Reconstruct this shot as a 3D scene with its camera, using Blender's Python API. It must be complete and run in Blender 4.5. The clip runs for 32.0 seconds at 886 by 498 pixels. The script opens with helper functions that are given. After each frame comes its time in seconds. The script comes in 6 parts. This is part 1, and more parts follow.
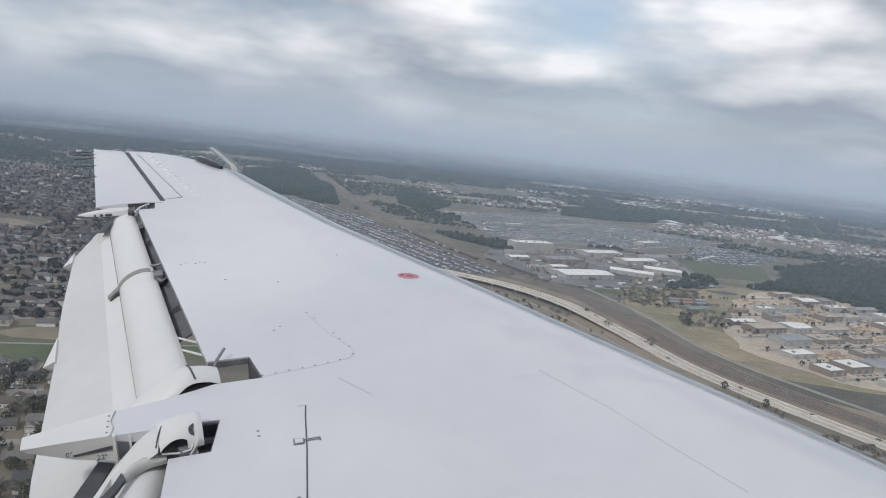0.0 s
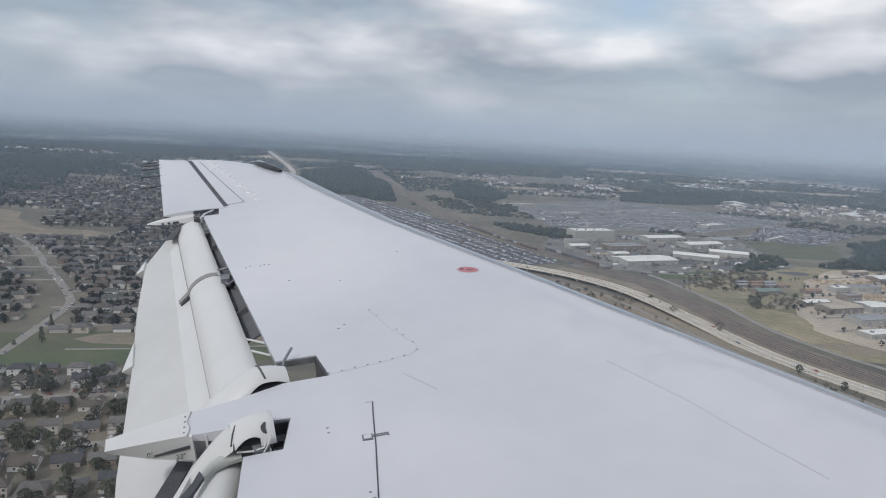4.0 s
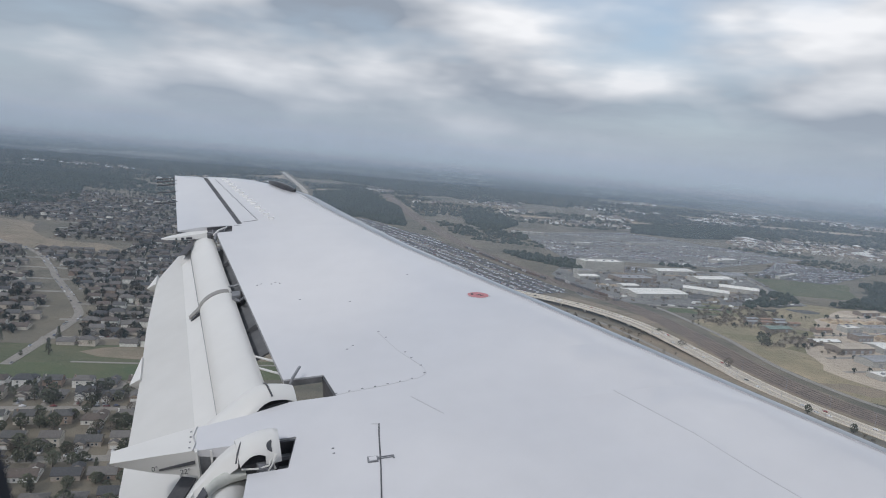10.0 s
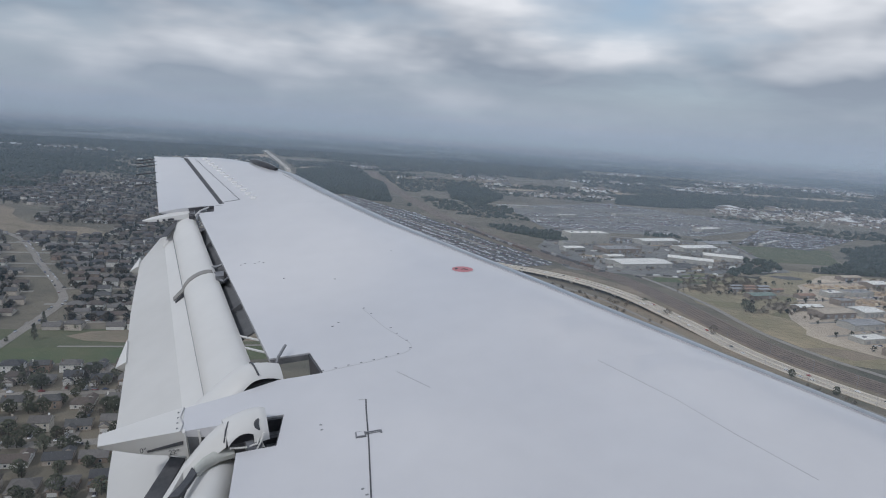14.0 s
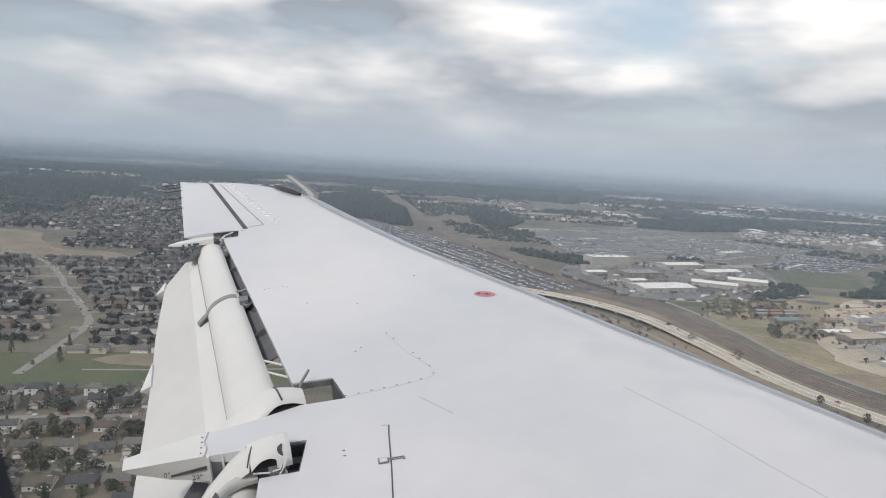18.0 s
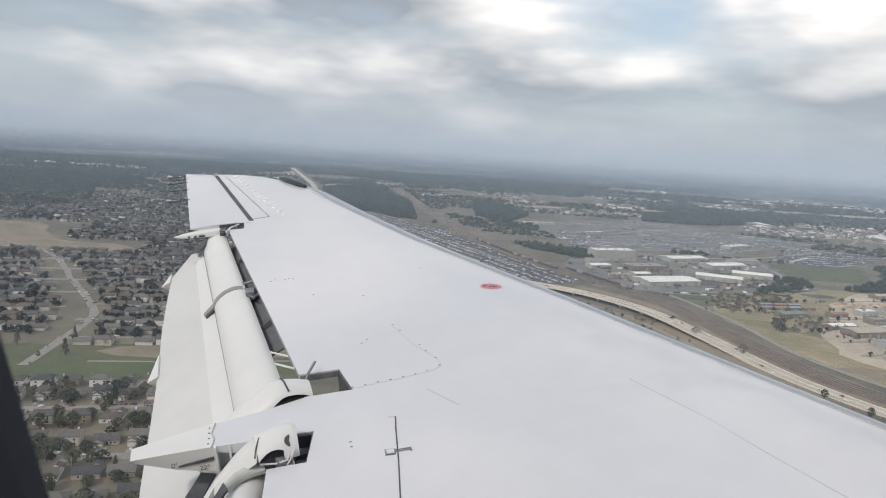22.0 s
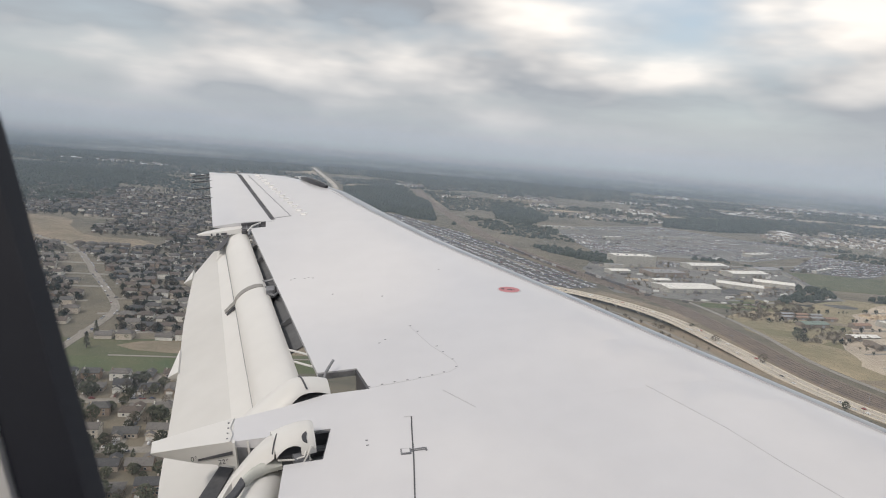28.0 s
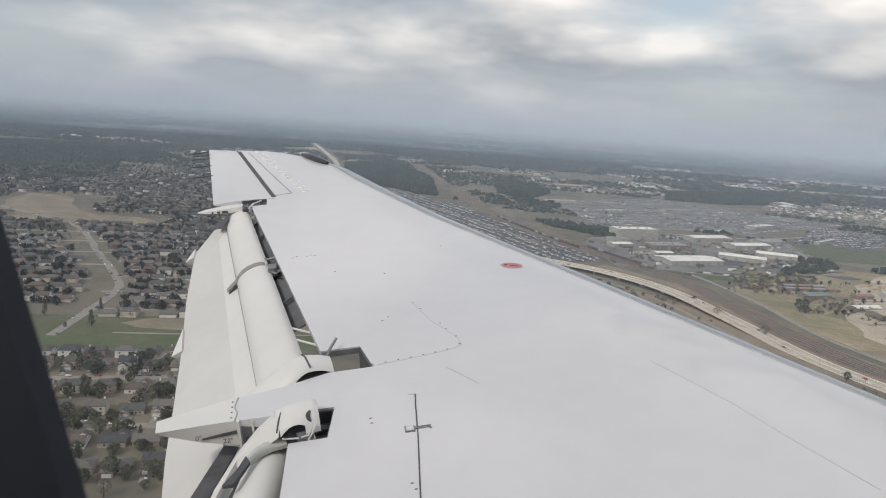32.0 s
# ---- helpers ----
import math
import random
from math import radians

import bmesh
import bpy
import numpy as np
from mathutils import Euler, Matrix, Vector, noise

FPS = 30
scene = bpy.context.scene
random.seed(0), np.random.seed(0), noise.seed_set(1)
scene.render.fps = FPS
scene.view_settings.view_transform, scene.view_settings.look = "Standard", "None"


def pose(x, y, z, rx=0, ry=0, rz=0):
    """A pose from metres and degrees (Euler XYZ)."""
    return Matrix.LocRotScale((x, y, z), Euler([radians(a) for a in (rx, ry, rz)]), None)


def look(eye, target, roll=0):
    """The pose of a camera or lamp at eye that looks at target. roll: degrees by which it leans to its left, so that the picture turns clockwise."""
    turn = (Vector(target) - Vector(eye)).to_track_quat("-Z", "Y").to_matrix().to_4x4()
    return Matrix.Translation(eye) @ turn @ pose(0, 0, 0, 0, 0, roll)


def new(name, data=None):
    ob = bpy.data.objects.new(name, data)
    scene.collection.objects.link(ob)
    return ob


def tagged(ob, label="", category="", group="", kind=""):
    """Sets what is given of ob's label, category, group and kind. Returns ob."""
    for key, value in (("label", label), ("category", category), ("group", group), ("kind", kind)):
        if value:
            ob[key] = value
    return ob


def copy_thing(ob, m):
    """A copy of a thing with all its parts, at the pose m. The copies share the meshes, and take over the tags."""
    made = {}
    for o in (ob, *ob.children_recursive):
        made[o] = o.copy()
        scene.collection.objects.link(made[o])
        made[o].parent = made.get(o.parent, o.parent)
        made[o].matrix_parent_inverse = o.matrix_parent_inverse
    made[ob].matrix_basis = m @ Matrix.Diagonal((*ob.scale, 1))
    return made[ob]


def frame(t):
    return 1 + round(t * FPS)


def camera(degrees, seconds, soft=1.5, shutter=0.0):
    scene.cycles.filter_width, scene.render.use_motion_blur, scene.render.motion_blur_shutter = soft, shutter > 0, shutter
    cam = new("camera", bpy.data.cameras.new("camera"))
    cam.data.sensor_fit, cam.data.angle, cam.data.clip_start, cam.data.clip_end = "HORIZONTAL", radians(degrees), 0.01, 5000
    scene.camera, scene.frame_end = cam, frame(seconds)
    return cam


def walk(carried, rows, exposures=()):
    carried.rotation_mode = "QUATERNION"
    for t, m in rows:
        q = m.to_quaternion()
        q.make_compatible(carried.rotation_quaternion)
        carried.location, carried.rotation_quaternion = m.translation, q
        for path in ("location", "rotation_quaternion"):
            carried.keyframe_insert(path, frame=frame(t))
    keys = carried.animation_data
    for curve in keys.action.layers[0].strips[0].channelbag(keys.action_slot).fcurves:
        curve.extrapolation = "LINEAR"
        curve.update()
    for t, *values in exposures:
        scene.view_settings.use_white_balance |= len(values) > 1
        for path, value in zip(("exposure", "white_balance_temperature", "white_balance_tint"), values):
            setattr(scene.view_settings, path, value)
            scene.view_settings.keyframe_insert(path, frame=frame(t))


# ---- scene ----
# ---- camera and its path ----
cam = camera(62.2, 32.0, soft=1.0)
cam.data.dof.use_dof, cam.data.dof.focus_distance, cam.data.dof.aperture_fstop = True, 12.0, 9.5
walk(cam, [
    (0, pose(0.023, -0.004, 200.017, 81.535, -6.466, -3.417)),
    (0.5, pose(0.023, -0.005, 200.020, 80.499, -5.868, -2.203)),
    (1, pose(0.030, -0.003, 200.020, 80.355, -5.378, -2.153)),
    (1.5, pose(0.021, 0.003, 200.021, 80.934, -4.850, -2.415)),
    (2, pose(0.032, 0.009, 200.016, 81.063, -4.378, -2.668)),
    (2.5, pose(0.030, 0.004, 200.016, 80.536, -4.702, -2.550)),
    (3, pose(0.031, -0.022, 200.032, 80.619, -4.256, -1.670)),
    (3.5, pose(0.021, -0.009, 200.023, 80.769, -3.840, -0.037)),
    (5.5, pose(0.028, -0.004, 200.017, 79.665, -2.784, 1.487)),
    (6, pose(0.030, -0.018, 200.024, 79.381, -2.943, 1.970)),
    (6.5, pose(0.012, 0.003, 200.005, 79.907, -3.849, 1.984)),
    (7, pose(0.021, -0.005, 200.014, 80.119, -3.685, 1.806)),
    (7.5, pose(-0.004, 0.002, 200.006, 79.926, -3.305, 1.900)),
    (8, pose(0.017, 0.001, 200.009, 80.378, -3.300, 1.809)),
    (8.5, pose(0.004, -0.016, 200.014, 81.293, -3.887, 1.979)),
    (9, pose(0.007, -0.014, 200.012, 81.690, -4.540, 2.120)),
    (9.5, pose(0.009, -0.018, 200.010, 82.451, -5.152, 1.739)),
    (10, pose(0.007, -0.020, 200.012, 82.575, -5.166, 1.719)),
    (10.5, pose(0.008, -0.009, 200.006, 82.725, -4.484, 1.620)),
    (11, pose(0.000, -0.015, 200.007, 82.360, -4.178, 1.526)),
    (11.5, pose(0.001, -0.005, 200.005, 81.184, -4.751, 1.405)),
    (12, pose(0.000, 0.000, 200.000, 80.979, -5.191, 0.991)),
    (12.5, pose(0.006, -0.004, 200.016, 80.403, -4.827, 0.698)),
    (13, pose(0.018, -0.010, 200.019, 80.415, -4.368, 0.482)),
    (13.5, pose(0.007, 0.005, 200.000, 80.961, -4.492, -0.052)),
    (14, pose(0.023, -0.021, 200.012, 80.744, -3.966, 0.431)),
    (14.5, pose(0.019, -0.012, 200.010, 81.065, -3.834, 1.433)),
    (16.5, pose(0.019, -0.030, 200.022, 80.220, -3.750, 3.163)),
    (17, pose(0.009, -0.031, 200.021, 79.695, -4.167, 3.013)),
    (17.5, pose(0.009, -0.023, 200.017, 80.621, -4.294, 2.433)),
    (18, pose(0.014, -0.024, 200.017, 82.508, -3.694, 2.064)),
    (18.5, pose(0.009, -0.009, 200.013, 82.428, -3.265, 1.800)),
    (19, pose(0.011, 0.001, 200.004, 81.471, -3.390, 1.920)),
    (19.5, pose(0.011, 0.002, 200.002, 80.367, -4.187, 1.418)),
    (20, pose(0.009, -0.023, 200.018, 81.033, -4.248, 0.643)),
    (20.5, pose(0.005, -0.031, 200.024, 81.727, -3.600, 1.213)),
    (21, pose(0.007, -0.018, 200.018, 82.100, -3.218, 1.851)),
    (21.5, pose(0.003, -0.030, 200.025, 82.200, -3.362, 2.084)),
    (22, pose(0.000, -0.021, 200.011, 81.928, -3.781, 2.398)),
    (22.5, pose(-0.001, -0.027, 200.018, 81.324, -3.924, 2.414)),
    (23, pose(-0.003, -0.016, 200.006, 80.854, -4.302, 2.456)),
    (23.5, pose(0.001, -0.019, 200.015, 80.505, -3.977, 2.465)),
    (24, pose(0.007, -0.022, 200.025, 80.336, -3.539, 2.770)),
    (24.5, pose(0.006, -0.026, 200.026, 80.413, -3.230, 3.307)),
    (26.5, pose(0.004, -0.032, 200.023, 81.130, -4.044, 4.066)),
    (27, pose(-0.004, -0.037, 200.016, 81.019, -4.598, 3.997)),
    (27.5, pose(0.003, -0.037, 200.009, 81.882, -5.114, 3.928)),
    (28, pose(-0.001, -0.051, 200.016, 81.973, -4.731, 4.008)),
    (28.5, pose(0.001, -0.033, 200.015, 80.778, -4.608, 4.424)),
    (29, pose(0.002, -0.043, 200.014, 79.835, -5.010, 4.373)),
    (29.5, pose(0.000, -0.031, 200.011, 80.195, -5.591, 4.340)),
    (30, pose(-0.009, -0.026, 200.005, 79.868, -5.583, 4.641)),
    (30.5, pose(-0.013, -0.010, 199.993, 78.620, -4.982, 5.122)),
    (31, pose(-0.013, -0.009, 199.996, 78.746, -4.376, 4.943)),
    (31.5, pose(-0.005, -0.021, 200.006, 79.168, -4.396, 4.567)),
    (32, pose(-0.004, -0.020, 200.022, 80.007, -4.147, 4.091)),
], exposures=[(0, 0.06, 6200, 11), (3, -0.03, 6150, 11), (12, -0.04, 6150, 11), (14, -0.24, 5980, 11), (17, 0.22, 6450, 10), (18, 0.20, 6540, 11), (21, 0.21, 6560, 11), (24, 0.24, 6460, 10), (27, 0.20, 6550, 10), (28, 0.18, 6900, 12), (29.3, 0.19, 6900, 12), (30.2, 0.09, 6850, 12), (31, 0.18, 6450, 10), (32, 0.08, 6700, 11)])

# ---- world, sun ----
SUN_FROM = Vector((-0.45, -0.66, 0.66)).normalized()
world = bpy.data.worlds.new("sky")
scene.world = world
world.use_nodes = True
wn, wl = world.node_tree.nodes, world.node_tree.links
wn.clear()


def wnode(kind, **inputs):
    n = wn.new(kind)
    for key, value in inputs.items():
        n.inputs[key].default_value = value
    return n


def wmath(op, a, b=None, clamp=False):
    n = wn.new("ShaderNodeMath")
    n.operation, n.use_clamp = op, clamp
    for i, v in enumerate((a, b)):
        if v is None:
            continue
        if isinstance(v, (int, float)):
            n.inputs[i].default_value = v
        else:
            wl.new(v, n.inputs[i])
    return n.outputs[0]


def wmix(fac, a, b):
    n = wn.new("ShaderNodeMix")
    n.data_type = "RGBA"
    if isinstance(fac, (int, float)):
        n.inputs[0].default_value = fac
    else:
        wl.new(fac, n.inputs[0])
    for i, v in ((6, a), (7, b)):
        if isinstance(v, tuple):
            n.inputs[i].default_value = (*v, 1)
        else:
            wl.new(v, n.inputs[i])
    return n.outputs[2]


sky = wn.new("ShaderNodeTexSky")
sky.sky_type, sky.sun_disc = "NISHITA", False
sky.sun_elevation = math.asin(SUN_FROM.z)
sky.sun_rotation = math.atan2(SUN_FROM.x, SUN_FROM.y)
sky.air_density, sky.dust_density = 1.2, 2.0
dim = wn.new("ShaderNodeVectorMath")
dim.operation = "SCALE"
dim.inputs[3].default_value = 0.11
wl.new(sky.outputs[0], dim.inputs[0])
coord = wn.new("ShaderNodeTexCoord")
sep = wn.new("ShaderNodeSeparateXYZ")
wl.new(coord.outputs["Generated"], sep.inputs[0])
up = wmath("MAXIMUM", sep.outputs[2], 0.02)
# a flat cloud deck seen from below, so that far clouds crowd into streaks
layer = wn.new("ShaderNodeCombineXYZ")
wl.new(wmath("DIVIDE", sep.outputs[0], wmath("ADD", up, 0.10)), layer.inputs[0])
wl.new(wmath("DIVIDE", sep.outputs[1], wmath("ADD", up, 0.10)), layer.inputs[1])
layer.inputs[2].default_value = 3.7
fine = wnode("ShaderNodeTexNoise", Scale=0.9, Detail=5.0, Roughness=0.55)
wl.new(layer.outputs[0], fine.inputs["Vector"])


def puffs(lift):
    """Density of the heaped clouds, flattened and lifted a little."""
    mp = wn.new("ShaderNodeMapping")
    mp.inputs["Scale"].default_value, mp.inputs["Location"].default_value = (1.0, 1.0, 2.7), (4.3, 1.7, 0.6 + lift)
    wl.new(coord.outputs["Generated"], mp.inputs[0])
    nz = wnode("ShaderNodeTexNoise", Scale=2.9, Detail=4.0, Roughness=0.46)
    wl.new(mp.outputs[0], nz.inputs["Vector"])
    return nz.outputs[0]


d0, d1 = puffs(0.0), puffs(0.11)
body = wmath("ADD", wmath("MULTIPLY", d0, 0.72), wmath("MULTIPLY", fine.outputs[0], 0.28))
cover = wmath("MULTIPLY", wmath("SUBTRACT", body, 0.37), 5.5, True)
top_lit = wmath("ADD", wmath("MULTIPLY", wmath("SUBTRACT", d0, d1), 4.6), 0.36)
bright = wmath("MULTIPLY", top_lit, wmath("ADD", wmath("MULTIPLY", fine.outputs[0], 1.1), 0.45), True)
cloud = wmix(bright, (0.32, 0.358, 0.405), (0.95, 0.935, 0.91))
clear = wmix(0.5, dim.outputs[0], (0.50, 0.60, 0.72))
deck = wmix(cover, clear, cloud)
# haze over the horizon
low = wmath("POWER", wmath("SUBTRACT", 1.0, wmath("MULTIPLY", wmath("MAXIMUM", sep.outputs[2], 0.0), 5.6, True)), 1.9)
deck = wmix(wmath("MULTIPLY", low, 0.97), deck, (0.425, 0.475, 0.53))
back = wn.new("ShaderNodeBackground")
back.inputs[1].default_value = 1.0
wl.new(deck, back.inputs[0])
wout = wn.new("ShaderNodeOutputWorld")
wl.new(back.outputs[0], wout.inputs[0])

sun = new("sun", bpy.data.lights.new("sun", "SUN"))
sun.data.energy, sun.data.angle, sun.data.color = 1.4, radians(6), (1.0, 0.95, 0.88)
sun.matrix_world = look(SUN_FROM * 800, (0, 0, 0))


# ---- materials ----
def paint(name, colour, rough=0.6, metal=0.0, other=None, scale=1.0, amount=0.5, bump=0.0, bump_scale=8.0, rnd=0.0, island=False, spread=0.25, palette=()):
    """Principled material: two colours mixed by noise at two sizes, optional bump and variation from piece to piece."""
    m = bpy.data.materials.new(name)
    m.use_nodes = True
    nt = m.node_tree
    bsdf = nt.nodes["Principled BSDF"]
    bsdf.inputs["Roughness"].default_value = rough
    bsdf.inputs["Metallic"].default_value = metal
    other = other or tuple(c * 0.8 for c in colour)
    tc = nt.nodes.new("ShaderNodeTexCoord")
    n1 = nt.nodes.new("ShaderNodeTexNoise")
    n1.inputs["Scale"].default_value, n1.inputs["Detail"].default_value = scale, 5
    n2 = nt.nodes.new("ShaderNodeTexNoise")
    n2.inputs["Scale"].default_value, n2.inputs["Detail"].default_value = scale * 7.3, 4
    for n in (n1, n2):
        nt.links.new(tc.outputs["Object"], n.inputs["Vector"])
    add = nt.nodes.new("ShaderNodeMath")
    add.operation = "MULTIPLY_ADD"
    add.inputs[1].default_value = 0.45
    nt.links.new(n2.outputs[0], add.inputs[0])
    nt.links.new(n1.outputs[0], add.inputs[2])
    ramp = nt.nodes.new("ShaderNodeMapRange")
    ramp.inputs["From Min"].default_value, ramp.inputs["From Max"].default_value = 0.72 - spread, 0.72 + spread
    ramp.inputs["To Max"].default_value = amount * 2
    nt.links.new(add.outputs[0], ramp.inputs[0])
    mix = nt.nodes.new("ShaderNodeMix")
    mix.data_type = "RGBA"
    nt.links.new(ramp.outputs[0], mix.inputs[0])
    mix.inputs[6].default_value, mix.inputs[7].default_value = (*colour, 1), (*other, 1)
    out = mix.outputs[2]
    if rnd or palette:
        if island:
            src = nt.nodes.new("ShaderNodeNewGeometry").outputs["Random Per Island"]
        else:
            src = nt.nodes.new("ShaderNodeObjectInfo").outputs["Random"]
        if palette:
            cr = nt.nodes.new("ShaderNodeValToRGB")
            cr.color_ramp.interpolation = "CONSTANT"
            els = cr.color_ramp.elements
            while len(els) < len(palette):
                els.new(0.5)
            for i, col in enumerate(palette):
                els[i].position = i / len(palette)
                els[i].color = (*col, 1)
            nt.links.new(src, cr.inputs[0])
            mul = nt.nodes.new("ShaderNodeMix")
            mul.data_type, mul.blend_type = "RGBA", "MULTIPLY"
            mul.inputs[0].default_value = 1.0
            nt.links.new(cr.outputs[0], mul.inputs[6])
            nt.links.new(out, mul.inputs[7])
            out = mul.outputs[2]
        if rnd:
            hsv = nt.nodes.new("ShaderNodeHueSaturation")
            mr = nt.nodes.new("ShaderNodeMapRange")
            mr.inputs["To Min"].default_value, mr.inputs["To Max"].default_value = 1 - rnd, 1 + rnd
            nt.links.new(src, mr.inputs[0])
            nt.links.new(mr.outputs[0], hsv.inputs["Value"])
            nt.links.new(out, hsv.inputs["Color"])
            out = hsv.outputs[0]
    nt.links.new(out, bsdf.inputs["Base Color"])
    if bump:
        bn = nt.nodes.new("ShaderNodeTexNoise")
        bn.inputs["Scale"].default_value, bn.inputs["Detail"].default_value = bump_scale, 4
        nt.links.new(tc.outputs["Object"], bn.inputs["Vector"])
        b = nt.nodes.new("ShaderNodeBump")
        b.inputs["Strength"].default_value = bump
        nt.links.new(bn.outputs[0], b.inputs["Height"])
        nt.links.new(b.outputs[0], bsdf.inputs["Normal"])
    return m


WHITE = (1, 1, 1)
M_WING = paint("white_wing_paint", (0.635, 0.635, 0.66), 0.42, other=(0.56, 0.56, 0.585), scale=0.7, amount=0.4, bump=0.015, bump_scale=1.2)
for coated, weight in ((M_WING, 1.0),):
    shader = coated.node_tree.nodes["Principled BSDF"]
    shader.inputs["Coat Weight"].default_value, shader.inputs["Coat Roughness"].default_value = weight, 0.12
M_FLAP = paint("grey_white_flap_paint", (0.70, 0.695, 0.68), 0.42, other=(0.62, 0.615, 0.60), scale=0.9, amount=0.4, bump=0.01, bump_scale=2)
M_AFT = paint("dull_grey_flap_paint", (0.63, 0.625, 0.61), 0.48, other=(0.55, 0.545, 0.53), scale=0.8, amount=0.5, bump=0.01, bump_scale=2)
M_METAL = paint("bare_leading_edge_metal", (0.52, 0.54, 0.57), 0.30, 0.85, other=(0.43, 0.45, 0.48), scale=6, amount=0.5, bump=0.02, bump_scale=5)
# for parts that are dark, and for fills that imitate shade in gaps
M_DARK = paint("dark_parts_and_gap_shade", (0.05, 0.055, 0.065), 0.7, other=(0.11, 0.11, 0.12), scale=9)
M_GREY = paint("grey_mechanism", (0.30, 0.31, 0.33), 0.5, 0.3, other=(0.16, 0.165, 0.18), scale=8)
M_STRAP = paint("worn_grey_strap", (0.30, 0.29, 0.275), 0.6, other=(0.24, 0.235, 0.225), scale=12)
M_COVE = paint("cove_shade_grey", (0.16, 0.165, 0.175), 0.8, other=(0.10, 0.105, 0.115), scale=7)
M_LINE = paint("panel_joint", (0.40, 0.40, 0.42), 0.8, other=(0.56, 0.56, 0.58), scale=5)
M_RED = paint("red_marking", (0.52, 0.22, 0.245), 0.5, other=(0.44, 0.18, 0.20), scale=15)
M_LENS = paint("dark_lamp_lens", (0.02, 0.022, 0.026), 0.15, other=(0.05, 0.05, 0.06), scale=5)
M_BOOT = paint("grey_boot", (0.55, 0.56, 0.53), 0.7, other=(0.45, 0.46, 0.43), scale=8)
# white of the tabs, brightened to imitate their sun glint
M_TAB = paint("tab_white_with_glint", (0.90, 0.90, 0.90), 0.35, scale=9, amount=0.3)
M_TRIM = paint("cabin_trim_plastic", (0.66, 0.66, 0.67), 0.6, other=(0.58, 0.58, 0.59), scale=12, bump=0.1, bump_scale=200)
M_SEAL = paint("window_rubber", (0.010, 0.013, 0.024), 0.7, other=(0.014, 0.017, 0.028), scale=20)


# ---- mesh helpers ----
def mesh_of(name, verts, faces, smooth=False):
    me = bpy.data.meshes.new(name)
    me.from_pydata([tuple(v) for v in verts], [], faces)
    if smooth:
        me.polygons.foreach_set("use_smooth", [True] * len(me.polygons))
    me.update()
    return me


def part(name, data, material, parent=None, label="", kind=""):
    """Links a bmesh or a mesh as one mesh object under a thing or part."""
    if isinstance(data, bmesh.types.BMesh):
        me = bpy.data.meshes.new(name)
        bmesh.ops.recalc_face_normals(data, faces=data.faces)
        data.to_mesh(me)
        data.free()
        data = me
    if material is not None and not data.materials:
        data.materials.append(material)
    ob = new(name, data)
    ob.parent = parent
    return tagged(ob, label=label, kind=kind)


def box(bm, lo, hi, m=None):
    x0, y0, z0 = lo
    x1, y1, z1 = hi
    vs = [bm.verts.new((x, y, z)) for z in (z0, z1) for x, y in ((x0, y0), (x1, y0), (x1, y1), (x0, y1))]
    for f in ((3, 2, 1, 0), (4, 5, 6, 7), (0, 1, 5, 4), (1, 2, 6, 5), (2, 3, 7, 6), (3, 0, 4, 7)):
        bm.faces.new([vs[i] for i in f])
    if m is not None:
        bmesh.ops.transform(bm, matrix=m, verts=vs)
    return vs


def boxes(*pairs):
    bm = bmesh.new()
    for lo, hi in pairs:
        box(bm, lo, hi)
    return bm


def prism(outline, z0, z1, bevel=0.0):
    """An upright slab over an outline of (x, y)."""
    bm = bmesh.new()
    lower = [bm.verts.new((x, y, z0)) for x, y in outline]
    upper = [bm.verts.new((x, y, z1)) for x, y in outline]
    bm.faces.new(lower[::-1])
    top = bm.faces.new(upper)
    n = len(outline)
    for i in range(n):
        bm.faces.new((lower[i], lower[(i + 1) % n], upper[(i + 1) % n], upper[i]))
    if bevel:
        bmesh.ops.bevel(bm, geom=list(top.edges), offset=bevel, segments=2, affect="EDGES")
    return bm


def loft(rings, closed=True, caps=True):
    """A skin over rings of equal count."""
    bm = bmesh.new()
    vs = [[bm.verts.new(p) for p in r] for r in rings]
    n = len(rings[0])
    for a, b in zip(vs, vs[1:]):
        for i in range(n if closed else n - 1):
            j = (i + 1) % n
            bm.faces.new((a[i], a[j], b[j], b[i]))
    if caps:
        bm.faces.new(vs[0][::-1])
        bm.faces.new(vs[-1])
    return bm


def smooth(ob, angle=40):
    me = ob.data
    me.polygons.foreach_set("use_smooth", [True] * len(me.polygons))
    me.set_sharp_from_angle(angle=radians(angle))
    return ob


def tube(points, r, seg=8):
    rings = []
    for i, p in enumerate(points):
        p = Vector(p)
        d = (Vector(points[min(i + 1, len(points) - 1)]) - Vector(points[max(i - 1, 0)])).normalized()
        q = d.to_track_quat("Z", "Y")
        rings.append([p + q @ Vector((r * math.cos(2 * math.pi * k / seg), r * math.sin(2 * math.pi * k / seg), 0)) for k in range(seg)])
    return loft(rings)


def lerp(a, b, t):
    return a + (b - a) * t


def table(y, pairs):
    """Value at y of a broken line."""
    for (y0, v0), (y1, v1) in zip(pairs, pairs[1:]):
        if y <= y1:
            return lerp(v0, v1, (y - y0) / (y1 - y0)) if y1 > y0 else v1
    return pairs[-1][1]


# ---- the wing: x forward, y outboard, z off its upper skin ----
WING = Matrix(((0.95256, -0.29230, -0.08487, 0.1684), (0.26962, 0.93971, -0.21035, 0.4174), (0.14123, 0.17749, 0.97394, 198.0673), (0, 0, 0, 1)))
wing = tagged(new("airplane"), "white airliner in flight, swept wing with lowered flaps", "airplane")
wing.matrix_basis = WING

